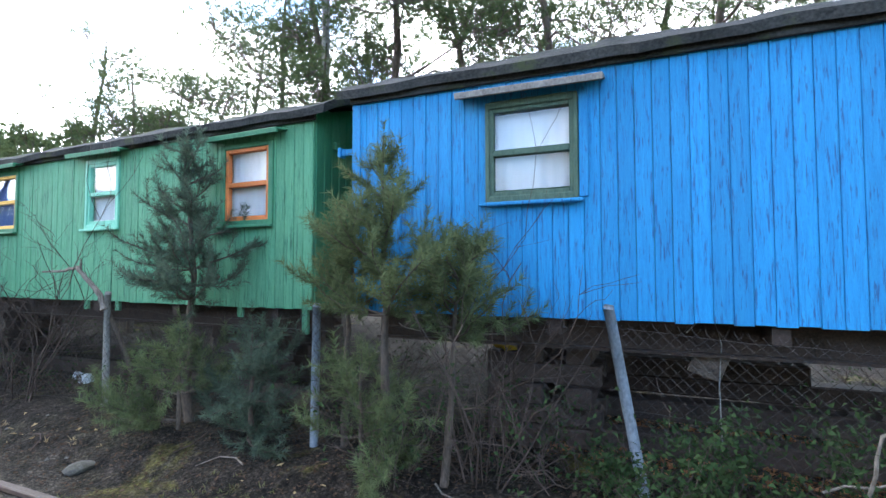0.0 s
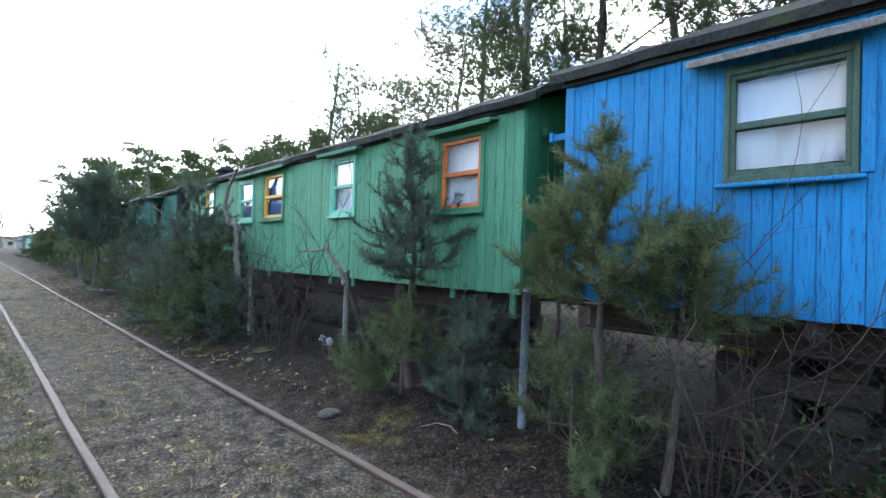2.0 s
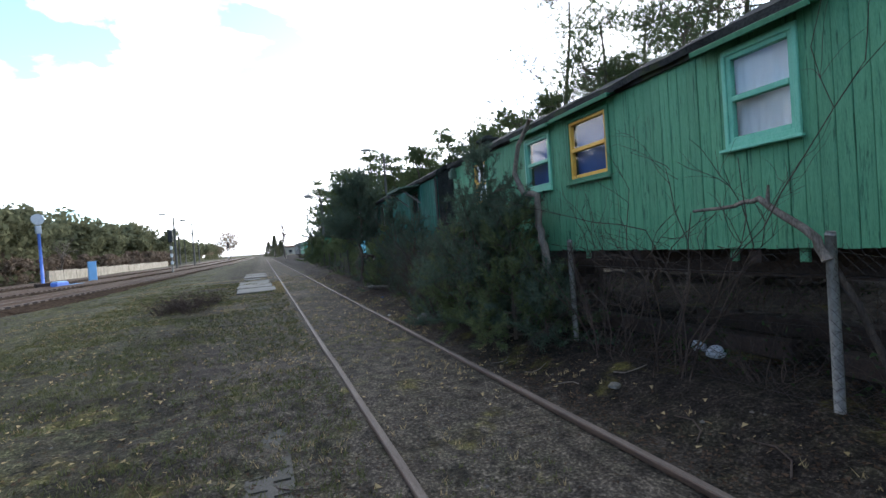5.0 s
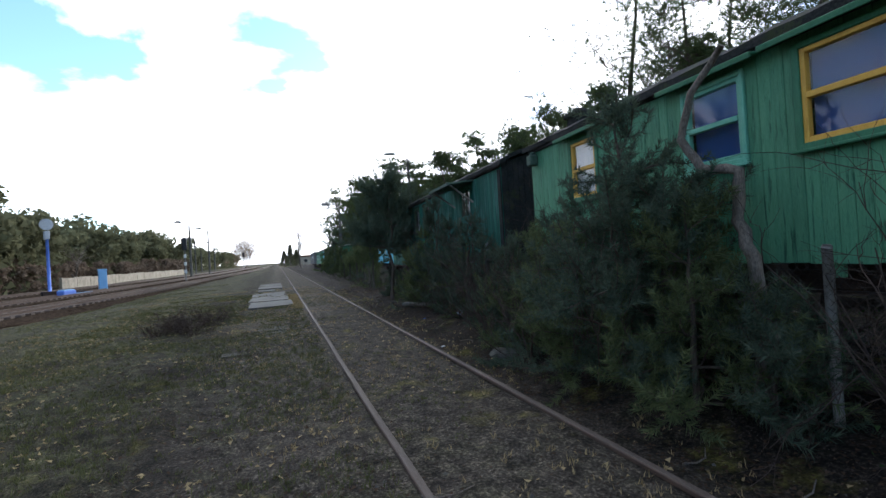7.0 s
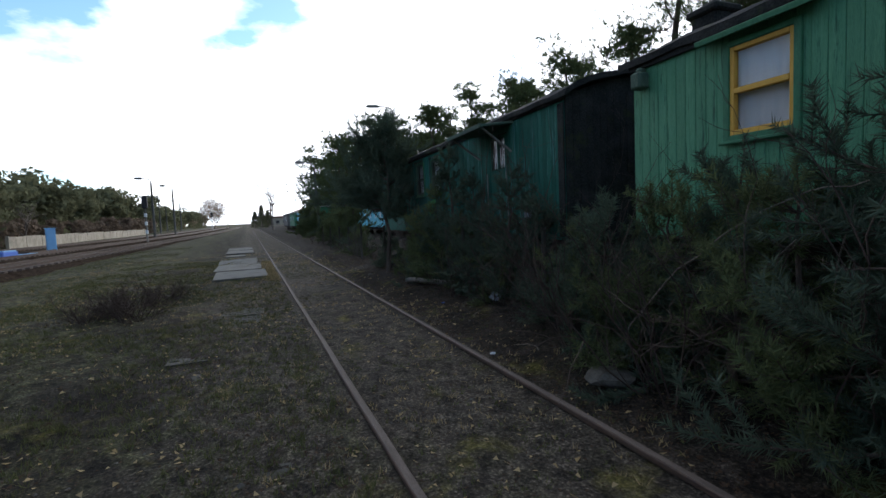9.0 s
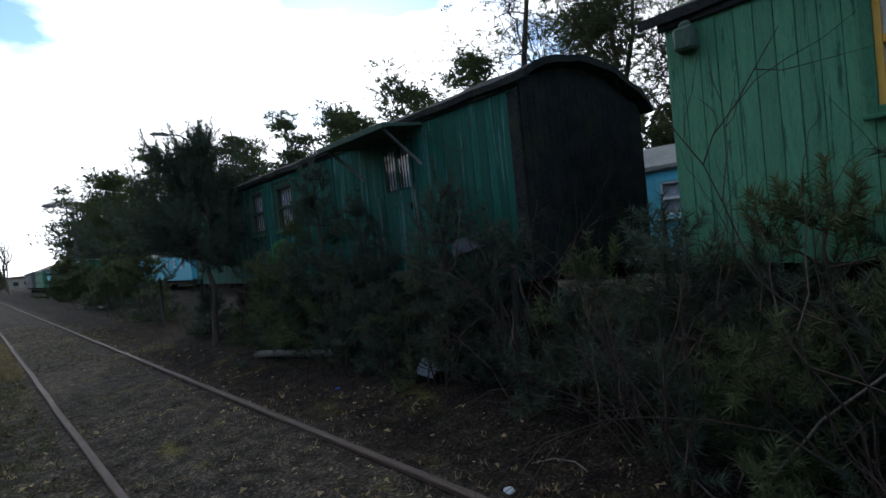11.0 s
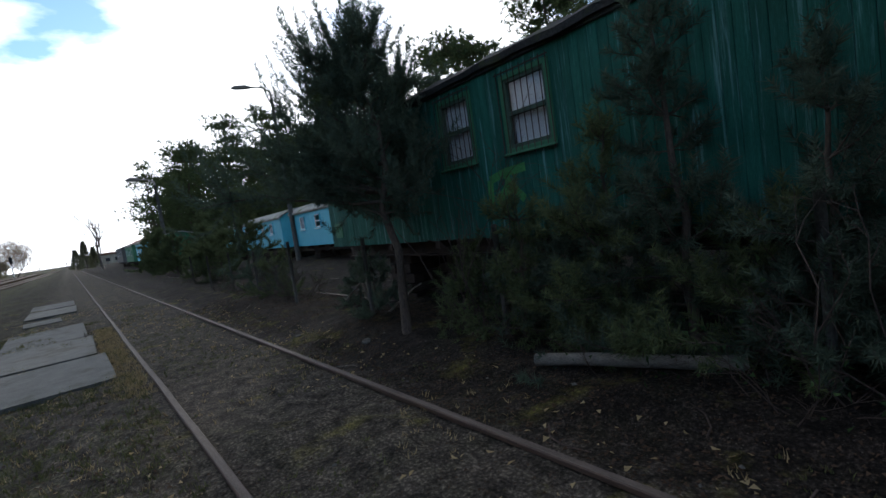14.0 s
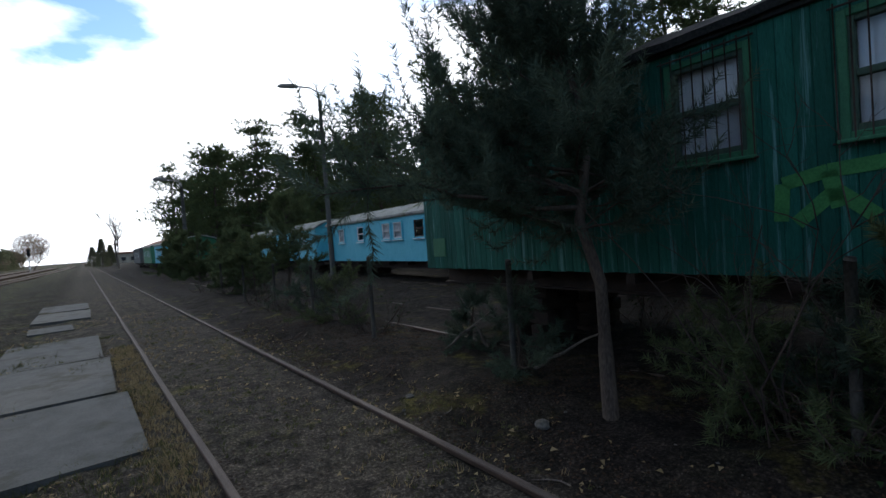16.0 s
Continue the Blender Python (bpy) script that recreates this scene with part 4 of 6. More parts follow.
FENCE_Y = 3.40
fence = thing("chain_link_fence", Matrix(), "sagging rusty chain-link fence with flaking posts", "fence")
posts = [(3.4, 3.38, 1.22, 0.3, 1), (0.13, 3.36, 1.22, -0.22, 1), (-2.19, 3.35, 1.15, 0.02, 1), (-5.0, 3.42, 1.19, 0.0, 0), (-7.94, 3.45, 1.24, -0.01, 0), (-11.0, 3.5, 1.15, 0.0, 0), (-14.0, 3.6, 1.15, 0.03, 0),
         (-16.82, 3.66, 1.3, 0.0, 0), (-19.7, 3.7, 1.2, 0.0, 0), (-22.6, 3.66, 1.2, 0.02, 0), (-25.75, 3.64, 1.3, 0.0, 0), (-28.4, 3.7, 1.1, 0.04, 0), (-31.2, 3.8, 1.15, -0.03, 0), (-34.5, 3.9, 1.1, 0.05, 0), (-38.0, 4.0, 1.1, 0.0, 0)]
for px, py, ph, lean, blue_one in posts:
    r = 0.036 if blue_one else 0.034
    hp = Heap()
    zb = gz(px, py) - 0.1
    hp.tube([(px - lean, py, zb), (px - lean * 0.5, py, zb + ph * 0.5 + 0.05), (px, py, zb + ph + 0.1)], [r, r, r * 0.97], 9)
    hp.tube([(px, py, zb + ph + 0.1), (px + 0.004, py, zb + ph + 0.125)], [r * 1.04, r * 0.8], 9)
    part("fence_post", hp.mesh("fence_post", POST_BLUE if blue_one else POST_GREY if px > -12 else POST_DARK), None, fence, "pale blue flaking fence post" if blue_one else "weathered grey fence post" if px > -12 else "dark weathered fence post")


def mesh_panel(xa, xb, y0, top):
    """Chain-link: two families of slanting wires with a knuckled top edge, sagging between posts."""
    hp = Heap()
    pitch, r = 0.075, 0.0015
    n = int((xb - xa + top) / pitch)

    def point(x, h, off):
        u = (x - xa) / (xb - xa)
        sag = 0.07 * math.sin(math.pi * u) * (h / top)
        bow = 0.05 * math.sin(x * 1.3 + h) + 0.02 * math.sin(x * 4.1)
        return (x, y0 + bow + off, gz(x, y0) + h - sag)
    for k in range(n):
        for s in (1, -1):
            x0 = xa - top + k * pitch if s > 0 else xb + top - k * pitch
            h0, h1 = 0.0, top
            if s > 0:
                h0, h1 = max(0, xa - x0), min(top, xb - x0)
            else:
                h0, h1 = max(0, x0 - xb), min(top, x0 - xa)
            if h1 - h0 < 0.05:
                continue
            m = 5
            hp.add(*tube([point(x0 + s * (h0 + (h1 - h0) * i / m), h0 + (h1 - h0) * i / m, s * 0.004) for i in range(m + 1)], [r] * (m + 1), 3, False))
            if h1 == top:
                xe = x0 + s * top
                a, b = point(xe, top, 0), point(xe + s * 0.012, top + 0.03, 0)
                hp.add(*tube([a, b], [r, r], 3, False))
    for hh in (0.03, top * 0.5, top - 0.03):
        hp.add(*tube([point(xa + (xb - xa) * i / 12, hh, 0.008) for i in range(13)], [0.002] * 13, 3, False))
    return hp.mesh("wire_mesh", WIRE, False)


for (xa, ya, *_), (xb, yb, *_) in zip(posts[1:7], posts[0:6]):
    part("wire_mesh", mesh_panel(xa, xb, (ya + yb) / 2, 1.12), None, fence, "rusty diamond wire mesh")
part("wire_mesh", mesh_panel(-28.4, -25.75, 3.67, 1.0), None, fence, "rusty diamond wire mesh")


# ---- trees ----
def brush_on(rng, way, start, per_metre, needle, width):
    """Needles set all round a twig like a bottle brush, from a share of its length to its tip."""
    p = np.array(way)
    out = []
    for i in range(int(start * (len(p) - 1)), len(p) - 1):
        d = p[i + 1] - p[i]
        ln = float(np.linalg.norm(d))
        out.append(needles_at(rng, p[i:i + 1], d[None], ln, max(4, int(ln * per_metre)), needle, width))
    return np.concatenate(out)


def branch_path(rng, start, heading, length, rise, bend=0.18, steps=6):
    p, d, pts = np.array(start, float), unit(np.array(heading, float)), [np.array(start, float)]
    for k in range(steps):
        d = unit(d + rng.normal(size=3) * bend + np.array([0, 0, rise]))
        p = p + d * length / steps
        pts.append(p.copy())
    return pts


def young_pine(label, x, y, height, reach, seed, needles, lean=(0, 0), low=0.12, density=1.0, name="pine_sapling", group="young pines along the fence", needle=0.075, width=0.0042, shape=0.75, per=430, tip=(0.10, 30, 0.35), uneven=0.0, whorl=0.27, bias=0.0):
    """A young pine: tapered stem, whorls of rising branches, bottle-brush shoots of needles."""
    rng = np.random.default_rng(seed)
    t = thing(name, pose(x, y, gz(x, y)), label, "pine tree", group)
    top = np.array([lean[0], lean[1], height])
    stem = [np.array([0.0, 0, -0.08])] + [top * k / 8 + np.array([*(rng.normal(size=2) * 0.025 * height / 3), 0]) * (k < 8) for k in range(1, 9)]
    hp = Heap()
    r0 = 0.012 + height * 0.013
    hp.tube(stem, [r0 * (1 - 0.88 * k / 8) for k in range(9)], 8)
    tris = []
    n_whorl = max(4, int(height / whorl))
    for k in range(n_whorl):
        f = low + (0.97 - low) * (k + rng.uniform(-0.16, 0.16)) / n_whorl
        f = min(max(f, 0.05), 0.96)
        i = min(int(f * 8), 7)
        base = stem[i] * (1 - (f * 8 - i)) + stem[i + 1] * (f * 8 - i)
        for b in range(rng.integers(4, 7)):
            a = rng.uniform(0, 2 * math.pi)
            ln = reach * (1.05 - f) ** shape * rng.uniform(0.55 * (1 - uneven), 1.15 + 0.35 * uneven) * (1 - bias * math.cos(a))
            path = branch_path(rng, base, (math.cos(a), math.sin(a), 0.6 * f - 0.04), ln, 0.06)
            hp.tube(path, [max(0.003, 0.004 + 0.010 * ln * (1 - q / 6)) for q in range(7)], 5)
            sets = [(path, 0.5)]
            for s in range(max(2, int(ln * 13 * density))):
                q = rng.integers(1, 6)
                side = branch_path(rng, path[q], unit(path[q + 1] - path[q]) + rng.normal(size=3) * 0.7 + np.array([0, 0, 0.15]), rng.uniform(0.22, 0.45) * (ln * 0.6 + 0.25), 0.12, 0.2, 3)
                hp.add(*tube(side, [0.004, 0.0035, 0.003, 0.002], 3, False))
                sets.append((side, 0.0))
            for way, start in sets:
                tris.append(brush_on(rng, way, start, per, needle, width))
                tris.append(needles_at(rng, np.array([way[-1]]), unit(np.array([way[-1] - way[-2]])) + np.array([0, 0, tip[2]]), tip[0], tip[1], needle, width))
    tris.append(needles_at(rng, np.array([stem[-1] - np.array([0, 0, 0.2])]), np.array([[0, 0, 1.0]]), 0.3, 90, needle, width))
    part("trunk", hp.mesh("trunk", BARK), None, t)
    part("crown", tri_mesh("crown", np.concatenate(tris), needles), None, t)
    return t


def tall_pine_meshes(seed, height, clumps, per, crown_from=0.45, lean=0.6, spread=2.6, far=False):
    """Trunk and crown meshes of a grown Scots pine: bare crooked stem, twisting limbs, flat cloudy tufts of needles."""
    rng = np.random.default_rng(seed)
    sway = rng.normal(size=2) * lean
    stem = [np.array([sway[0] * (k / 8) ** 1.5 + rng.normal() * 0.08, sway[1] * (k / 8) ** 1.5 + rng.normal() * 0.08, height * k / 8 - 0.2 * (k == 0)]) for k in range(9)]
    hp = Heap()
    r0 = 0.016 * height
    hp.tube(stem, [r0 * (1 - 0.8 * k / 8) for k in range(9)], 8)
    tris = []
    n_limb = 16
    each = max(1, clumps // n_limb)
    for k in range(n_limb):
        f = crown_from + (0.98 - crown_from) * (k + rng.uniform(-0.4, 0.4)) / n_limb
        f = min(max(f, 0.2), 0.98)
        i = min(int(f * 8), 7)
        base = stem[i] * (1 - (f * 8 - i)) + stem[i + 1] * (f * 8 - i)
        a = k * 2.4 + rng.uniform(-0.6, 0.6)
        ln = spread * (1.25 - f) ** 0.5 * rng.uniform(0.5, 1.2)
        path = branch_path(rng, base, (math.cos(a), math.sin(a), rng.uniform(-0.1, 0.55)), ln, 0.05, 0.32, 7)
        hp.tube(path, [max(0.012, r0 * 0.42 * (1.1 - f) * (1 - q / 8)) for q in range(8)], 5)
        if k < 2 and not far:
            continue
        for c in range(each):
            q = rng.integers(2 if far else 4, 8)
            side = branch_path(rng, path[q], rng.normal(size=3) + np.array([0, 0, 0.3]), ln * rng.uniform(0.18, 0.4), 0.1, 0.3, 3)
            hp.tube(side, [0.016, 0.012, 0.009, 0.005], 3)
            centre = side[-1]
            offs = rng.normal(size=(per, 3)) * np.array([0.32, 0.32, 0.085]) * (ln / 2.6 + 0.45)
            dirs = unit(offs + np.array([0, 0, 0.25]) + rng.normal(size=(per, 3)) * 0.15)
            if far:
                tris.append(needles_at(rng, centre + offs, dirs, 0.22, 9, 0.29, 0.054))
            else:
                tris.append(needles_at(rng, centre + offs, dirs, 0.17, 13, 0.16, 0.0165))
    return hp.mesh("trunk", BARK), tri_mesh("crown", np.concatenate(tris), NEEDLES_FAR)


def plant_tall(kinds, rows, label, group):
    for n, (x, y, s, spin) in enumerate(rows):
        tr, cr = kinds[n % len(kinds)]
        t = thing("scots_pine", pose(x, y, gz(x, y) - 0.05, 0, 0, spin) @ Matrix.Scale(s, 4), label, "pine tree", group)
        part("trunk", tr, None, t)
        part("crown", cr, None, t)


# grown pines close behind the wagons
kinds = [tall_pine_meshes(40 + k, 10.5, 256, 10, cf, ln, sp) for k, (cf, ln, sp) in enumerate(((0.36, 0.8, 3.9), (0.40, 1.7, 3.8), (0.42, 0.7, 3.5), (0.34, 1.4, 4.1)))]
plant_tall(kinds, [(-7.2, 11.0, 1.05, 20), (-5.0, 9.6, 0.95, 140), (-3.9, 12.2, 1.1, 250), (-1.2, 10.5, 1.05, 75), (1.6, 11.5, 1.1, 190), (4.5, 10.2, 1.0, 300), (-10.2, 11.8, 0.98, 33), (-12.6, 12.6, 0.95, 10), (0.2, 15.0, 1.15, 100), (-4.4, 16.0, 1.2, 200), (-9.0, 16.5, 1.1, 280), (-14.4, 14.5, 0.9, 60), (-17.3, 13.0, 0.85, 150), (-10.9, 7.65, 0.5, 200), (-6.4, 8.3, 0.62, 120), (-19.3, 11.3, 0.98, 305), (-16.6, 11.9, 0.8, 75), (-14.6, 12.0, 0.76, 215)],
           "tall Scots pine with crooked trunk behind the wagons", "tall pines behind the wagons")
rr = random.Random(5)
rows = [(-15 - 2.2 * k + rr.uniform(-1, 1), 12.8 + rr.uniform(-0.6, 4.0), rr.uniform(0.52, 0.60) + (0.17 if k > 1 else 0), rr.uniform(0, 360)) for k in range(9)]
rows += [(-35 - 3.0 * k + rr.uniform(-1, 1), 14.2 + rr.uniform(-1.0, 3.0), rr.uniform(0.86, 0.98) + 0.02 * max(0, k - 5), rr.uniform(0, 360)) for k in range(13)]
rows += [(-70 - 5 * k + rr.uniform(-1, 1), 11.5 + rr.uniform(-1.0, 4.0), rr.uniform(1.2, 1.45), rr.uniform(0, 360)) for k in range(9)]
far_kinds = [tall_pine_meshes(60 + k, 10.5, 112, 15, 0.24, 0.6, 3.1, True) for k in range(4)]
plant_tall(far_kinds, rows, "Scots pine in the wood behind the sidings", "pines behind the sidings")
# slender lamp mast behind the wagons
mast = Heap()
mast.tube([(-6.35, 9.0, 0), (-6.35, 9.0, 11.0)], [0.11, 0.08], 10)
tagged(new("lighting_mast", mast.mesh("lighting_mast", POST_GREY)), "tall plain grey mast behind the wagons", "mast")


def wood_mass(name, label, rows, seed, material, height, tri=0.6, per=850):
    """Many far crowns in one mesh: uneven clumps of leaf-size facets over thin stems."""
    rng = np.random.default_rng(seed)
    out = []
    for x, y, s in rows:
        n = per
        h = height * s
        lobes = rng.uniform(-1, 1, (9, 3)) * np.array([h * 0.24, h * 0.24, h * 0.2]) + np.array([x, y, h * 0.64])
        way = unit(rng.normal(size=(n, 3)))
        c = lobes[rng.integers(0, 9, n)] + way * rng.uniform(0.75, 1.05, (n, 1)) * np.array([h * 0.17, h * 0.17, h * 0.11])
        low = n // 4
        c[:low] = np.array([x, y, 0]) + rng.uniform(-1, 1, (low, 3)) * np.array([h * 0.3, h * 0.2, 0]) + np.array([0, 0, 1]) * rng.uniform(0.0, 0.55, (low, 1)) * h
        a = unit(np.cross(way + rng.normal(size=(n, 3)) * 0.35, rng.normal(size=(n, 3))))
        b = unit(np.cross(way + rng.normal(size=(n, 3)) * 0.35, a))
        sz = tri * rng.uniform(0.5, 1.2, (n, 1)) * h / 10
        out.append(np.stack([c - a * sz * 0.6, c + a * sz * 0.6, c + b * sz], 1))
        st = np.array([[x - 0.12, y, 0], [x + 0.12, y, 0], [x, y, h * 0.6]])[None]
        out.append(st)
    tagged(new(name, tri_mesh(name, np.concatenate(out), material)), label, "woods", kind="stuff")


rr = random.Random(8)
tall_row = [(-84, -31, 0.9), (-79, -31, 1.02), (-74, -31, 1.06), (-68, -30.5, 1.08), (-62, -30, 1.1)]
wood_mass("south_woods", "pine wood beyond the main line", tall_row + [(x + rr.uniform(-2, 2), -31 - rr.uniform(0, 9), rr.uniform(0.65, 1.25)) for x in np.arange(35, -200, -2.9)] + [(x + rr.uniform(-3, 3), -31 - rr.uniform(0, 9), rr.uniform(0.8, 1.15)) for x in np.arange(-200, -460, -6.0)], 71, WOODS, 11.5, 0.62)
wood_mass("underwood", "brown bare bushes along the foot of the pine wood", [(x + rr.uniform(-1, 1), -28.5 - rr.uniform(0, 2.5), rr.uniform(0.5, 1.0)) for x in np.arange(30, -190, -2.4)], 74, UNDERWOOD, 5.0, 1.1, 420)
wood_mass("north_woods", "pine wood behind the sidings", [(x + rr.uniform(-3, 3), 21 + rr.uniform(0, 12) - (4 if x < -60 else 0), rr.uniform(0.6, 0.8) if x > -34 else rr.uniform(0.8, 1.0)) for x in np.arange(40, -150, -2.8)], 72, WOODS, 10.5)
wood_mass("end_woods", "low woods at the end of the tracks", [(-265 - rr.uniform(0, 30), y, rr.uniform(0.35, 0.6)) for y in np.arange(-60, 60, 5.0)], 73, BARE_FAR, 10, 0.5, 220)

# young pines and dark evergreen growth along the fence
young_pine("slender young pine before the green wagon", -3.72, 3.42, 2.8, 0.95, 101, NEEDLES_BLUE, (-0.12, 0.0), 0.42, 0.75, shape=0.8, needle=0.085, width=0.0055, uneven=0.7, whorl=0.24)
young_pine("bushy young pine before the gap between wagons", -1.40, 3.12, 2.5, 1.3, 102, NEEDLES, (-0.02, 0), 0.46, 0.75, shape=1.15, needle=0.085, width=0.0055, uneven=0.7, whorl=0.25)
young_pine("bushy young pine before the blue wagon", -0.98, 3.2, 1.75, 1.15, 103, NEEDLES, (0.18, 0), 0.58, 0.75, shape=1.0, needle=0.085, width=0.0055, uneven=0.7, whorl=0.2)
young_pine("young pine behind the fence before the gap", -1.95, 3.42, 1.85, 0.85, 107, NEEDLES, (0.05, 0), 0.6, 0.7, shape=1.0, needle=0.085, width=0.0055, uneven=0.7, whorl=0.25)
young_pine("small pine bush by the fence", -2.85, 3.30, 1.1, 0.72, 104, NEEDLES_BLUE, (0, 0), 0.1, 0.9, needle=0.085, width=0.0055)
young_pine("small pine bush by the fence", -3.65, 3.22, 1.0, 0.78, 105, NEEDLES, (0, 0), 0.1, 0.9, needle=0.085, width=0.0055)
young_pine("small pine bush by the fence", -1.58, 3.08, 0.92, 0.62, 106, NEEDLES, (0, 0), 0.1, 0.9, needle=0.085, width=0.0055)
rr = random.Random(17)
dense = [(-8.75, 3.05, 1.75, 1), (-9.62, 3.1, 2.85, 1.5), (-9.3, 3.25, 2, 1.2), (-10.35, 3.1, 1.7, 1), (-8.2, 3.2, 0.95, 0.65), (-11, 3.35, 1.85, 0.95), (-11.7, 3.4, 1.65, 0.95), (-12.4, 3.35, 1.55, 0.9), (-14.2, 3.67, 1.7, 0.8), (-15.4, 3.77, 1.5, 0.75), (-16.85, 3.92, 2.25, 0.8),
         (-17.75, 3.87, 3, 0.95), (-18.3, 3.74, 2.2, 0.85), (-14.9, 3.62, 2.3, 0.7), (-13.4, 3.52, 0.95, 0.6), (-19.4, 3.65, 1.6, 0.7), (-22.6, 3.75, 0.9, 0.6), (-24, 4.2, 0.8, 0.5), (-11.9, 3.2, 0.8, 0.6), (-16, 3.52, 1, 0.65), (-16.95, 3.74, 0.95, 0.65), (-13.2, 3.75, 1.35, 0.85), (-14.6, 3.8, 1.3, 0.9), (-16.3, 3.85, 1.5, 0.9), (-17.2, 3.85, 1.25, 0.9), (-18.6, 3.85, 1.3, 0.9), (-19.6, 3.95, 1.1, 0.8), (-20.6, 3.9, 1, 0.8), (-18.9, 3.79, 1.15, 0.8), (-12, 3.6, 1.3, 0.85), (-27.8, 4, 1, 0.8), (-30, 4.3, 1.2, 0.9)]
for k, (x, y, hgt, rch) in enumerate(dense):
    young_pine("dense dark young pine along the fence" if hgt > 1.3 else "low dark pine bush along the fence", x, y, hgt, rch, 120 + k, NEEDLES_BLUE if k % 3 else NEEDLES, (rr.uniform(-0.15, 0.15), 0), 0.06, 0.72, needle=0.095, width=0.0088, per=250, uneven=0.3)
young_pine("taller pine with a bare lower trunk by the track", -21.2, 3.34, 4.35, 2.25, 150, NEEDLES_BLUE, (-0.5, 0.3), 0.36, 1.0, name="pine_tree", needle=0.10, width=0.0085, shape=0.85, per=270, tip=(0.30, 60, 0.9), bias=0.45)
young_pine("bushy pine beyond the fence", -33.5, 5.0, 3.3, 1.6, 151, NEEDLES, (0, 0), 0.3, 0.5, name="pine_tree", needle=0.12, width=0.009)
young_pine("bushy pine beyond the fence", -45.0, 6.2, 3.4, 1.6, 152, NEEDLES, (0, 0), 0.1, 0.4, name="pine_tree", needle=0.16, width=0.014)
for k, (x, y, hgt) in enumerate(((-37.5, 5.0, 2.0), (-41.5, 5.6, 2.6), (-49.0, 5.2, 2.6), (-53.0, 5.0, 3.0), (-57.0, 5.6, 2.8), (-61.5, 5.4, 3.0))):
    young_pine("dark bushy pine before the far coaches", x, y, hgt, 1.5, 170 + k, NEEDLES, (0, 0), 0.08, 0.35, name="pine_tree", group="pines before the far coaches", needle=0.17, width=0.017)


# ---- lamps, signals and the far side ----
def street_lamp(x, y, height, turn, label, arm=1.2, size=1.0):
    t = thing("street_lamp", pose(x, y, gz(x, y), 0, 0, turn), label, "street lamp", "lamps along the yard")
    h = Heap()
    h.tube([(0, 0, -0.2), (0, 0, height * 0.55), (0, 0, height - 0.5)], [0.13 * size, 0.105 * size, 0.075 * size], 10)
    part("pole", h.mesh("pole", CONCRETE), None, t)
    h = Heap()
    h.tube([(0, 0, height - 0.55), (0, 0.04, height - 0.15), (0, arm * 0.3, height + 0.08), (0, arm * 0.75, height + 0.16)], [0.05 * size, 0.045 * size, 0.04 * size, 0.035 * size], 7)
    part("arm", h.mesh("arm", POST_GREY), None, t)
    h = Heap()
    h.tube([(0, arm * 0.7, height + 0.15), (0, arm * 0.9, height + 0.19), (0, arm * 1.3, height + 0.22), (0, arm * 1.45, height + 0.2)], [0.05 * size, 0.12 * size, 0.11 * size, 0.04 * size], 8)
    part("lamp_head", h.mesh("lamp_head", POST_GREY), None, t)
    return t


street_lamp(-40.5, 9.5, 8.9, 150, "grey concrete street lamp with curved arm beside the coaches", 1.3)
for x, y, hh in ((-70, 7.9, 8.5), (-98, -14.2, 9.6), (-120, -14, 10.0), (-150, -21, 9.5), (-165, -18, 9), (-190, -25, 9)):
    street_lamp(x, y, hh, 165 if y < 0 else 170, "far grey street lamp by the railway", 1.7 if y < 0 else 1.6, 1.7)

sig = thing("railway_signal", pose(-50.0, -16.6, 0.1, 0, 0, -60), "blue and white striped signal post with round disc seen from behind", "railway signal")
h = Heap()
h.tube([(0, 0, 0), (0, 0, 4.9)], [0.12, 0.10], 10)
part("post", h.mesh("post", SIGNAL_BLUE), None, sig)
h = Heap()
h.tube([(0, -0.15, 0.3), (0, -0.13, 4.6)], [0.055, 0.055], 4)
part("ladder", h.mesh("ladder", WHITE_PAINT), None, sig, "white rail up the post")
h = Heap()
h.tube([(0, 0.06, 5.45), (0, -0.10, 5.45)], [0.43, 0.43], 20)
part("signal_disc", h.mesh("signal_disc", PLASTIC, False), None, sig, "round pale signal disc")
part("lamp_box", boxes((-0.17, 0.17, -0.25, 0.17, 4.3, 4.95), bevel=0.03), PLASTIC, sig)
part("base", boxes((-0.5, 0.5, -0.4, 0.4, -0.1, 0.35), (-2.2, 0.4, -0.25, 0.15, 0.0, 0.22), bevel=0.03), STEEL_DARK, sig)
pm = thing("point_machine", pose(-49.0, -15.2, 0.12, 0, 0, -20), "blue point machine with rods beside the rails", "point machine")
part("body", boxes((-0.6, 0.6, -0.3, 0.3, -0.15, 0.32), bevel=0.05), SIGNAL_BLUE, pm)
part("lid", boxes((-0.5, 0.5, -0.25, 0.25, 0.322, 0.4), bevel=0.03), CABINET_BLUE, pm)
for k in (0, 1):
    part("rod", boxes((-2.4, -0.6, -0.16 + 0.26 * k, -0.10 + 0.26 * k, 0.02, 0.08)), CABINET_BLUE, pm)
cab = thing("relay_cabinet", pose(-57.0, -15.2, 0.1, 0, 0, 20), "pale blue metal relay cabinet beside the tracks", "cabinet")
part("body", boxes((-0.38, 0.38, -0.32, 0.32, 0.05, 1.8), bevel=0.03), CABINET_BLUE, cab)
part("door", boxes((0.383, 0.40, -0.27, 0.27, 0.15, 1.65), bevel=0.01), CABINET_BLUE, cab)
part("top", boxes((-0.43, 0.43, -0.37, 0.37, 1.802, 1.87), bevel=0.02), CABINET_BLUE, cab)
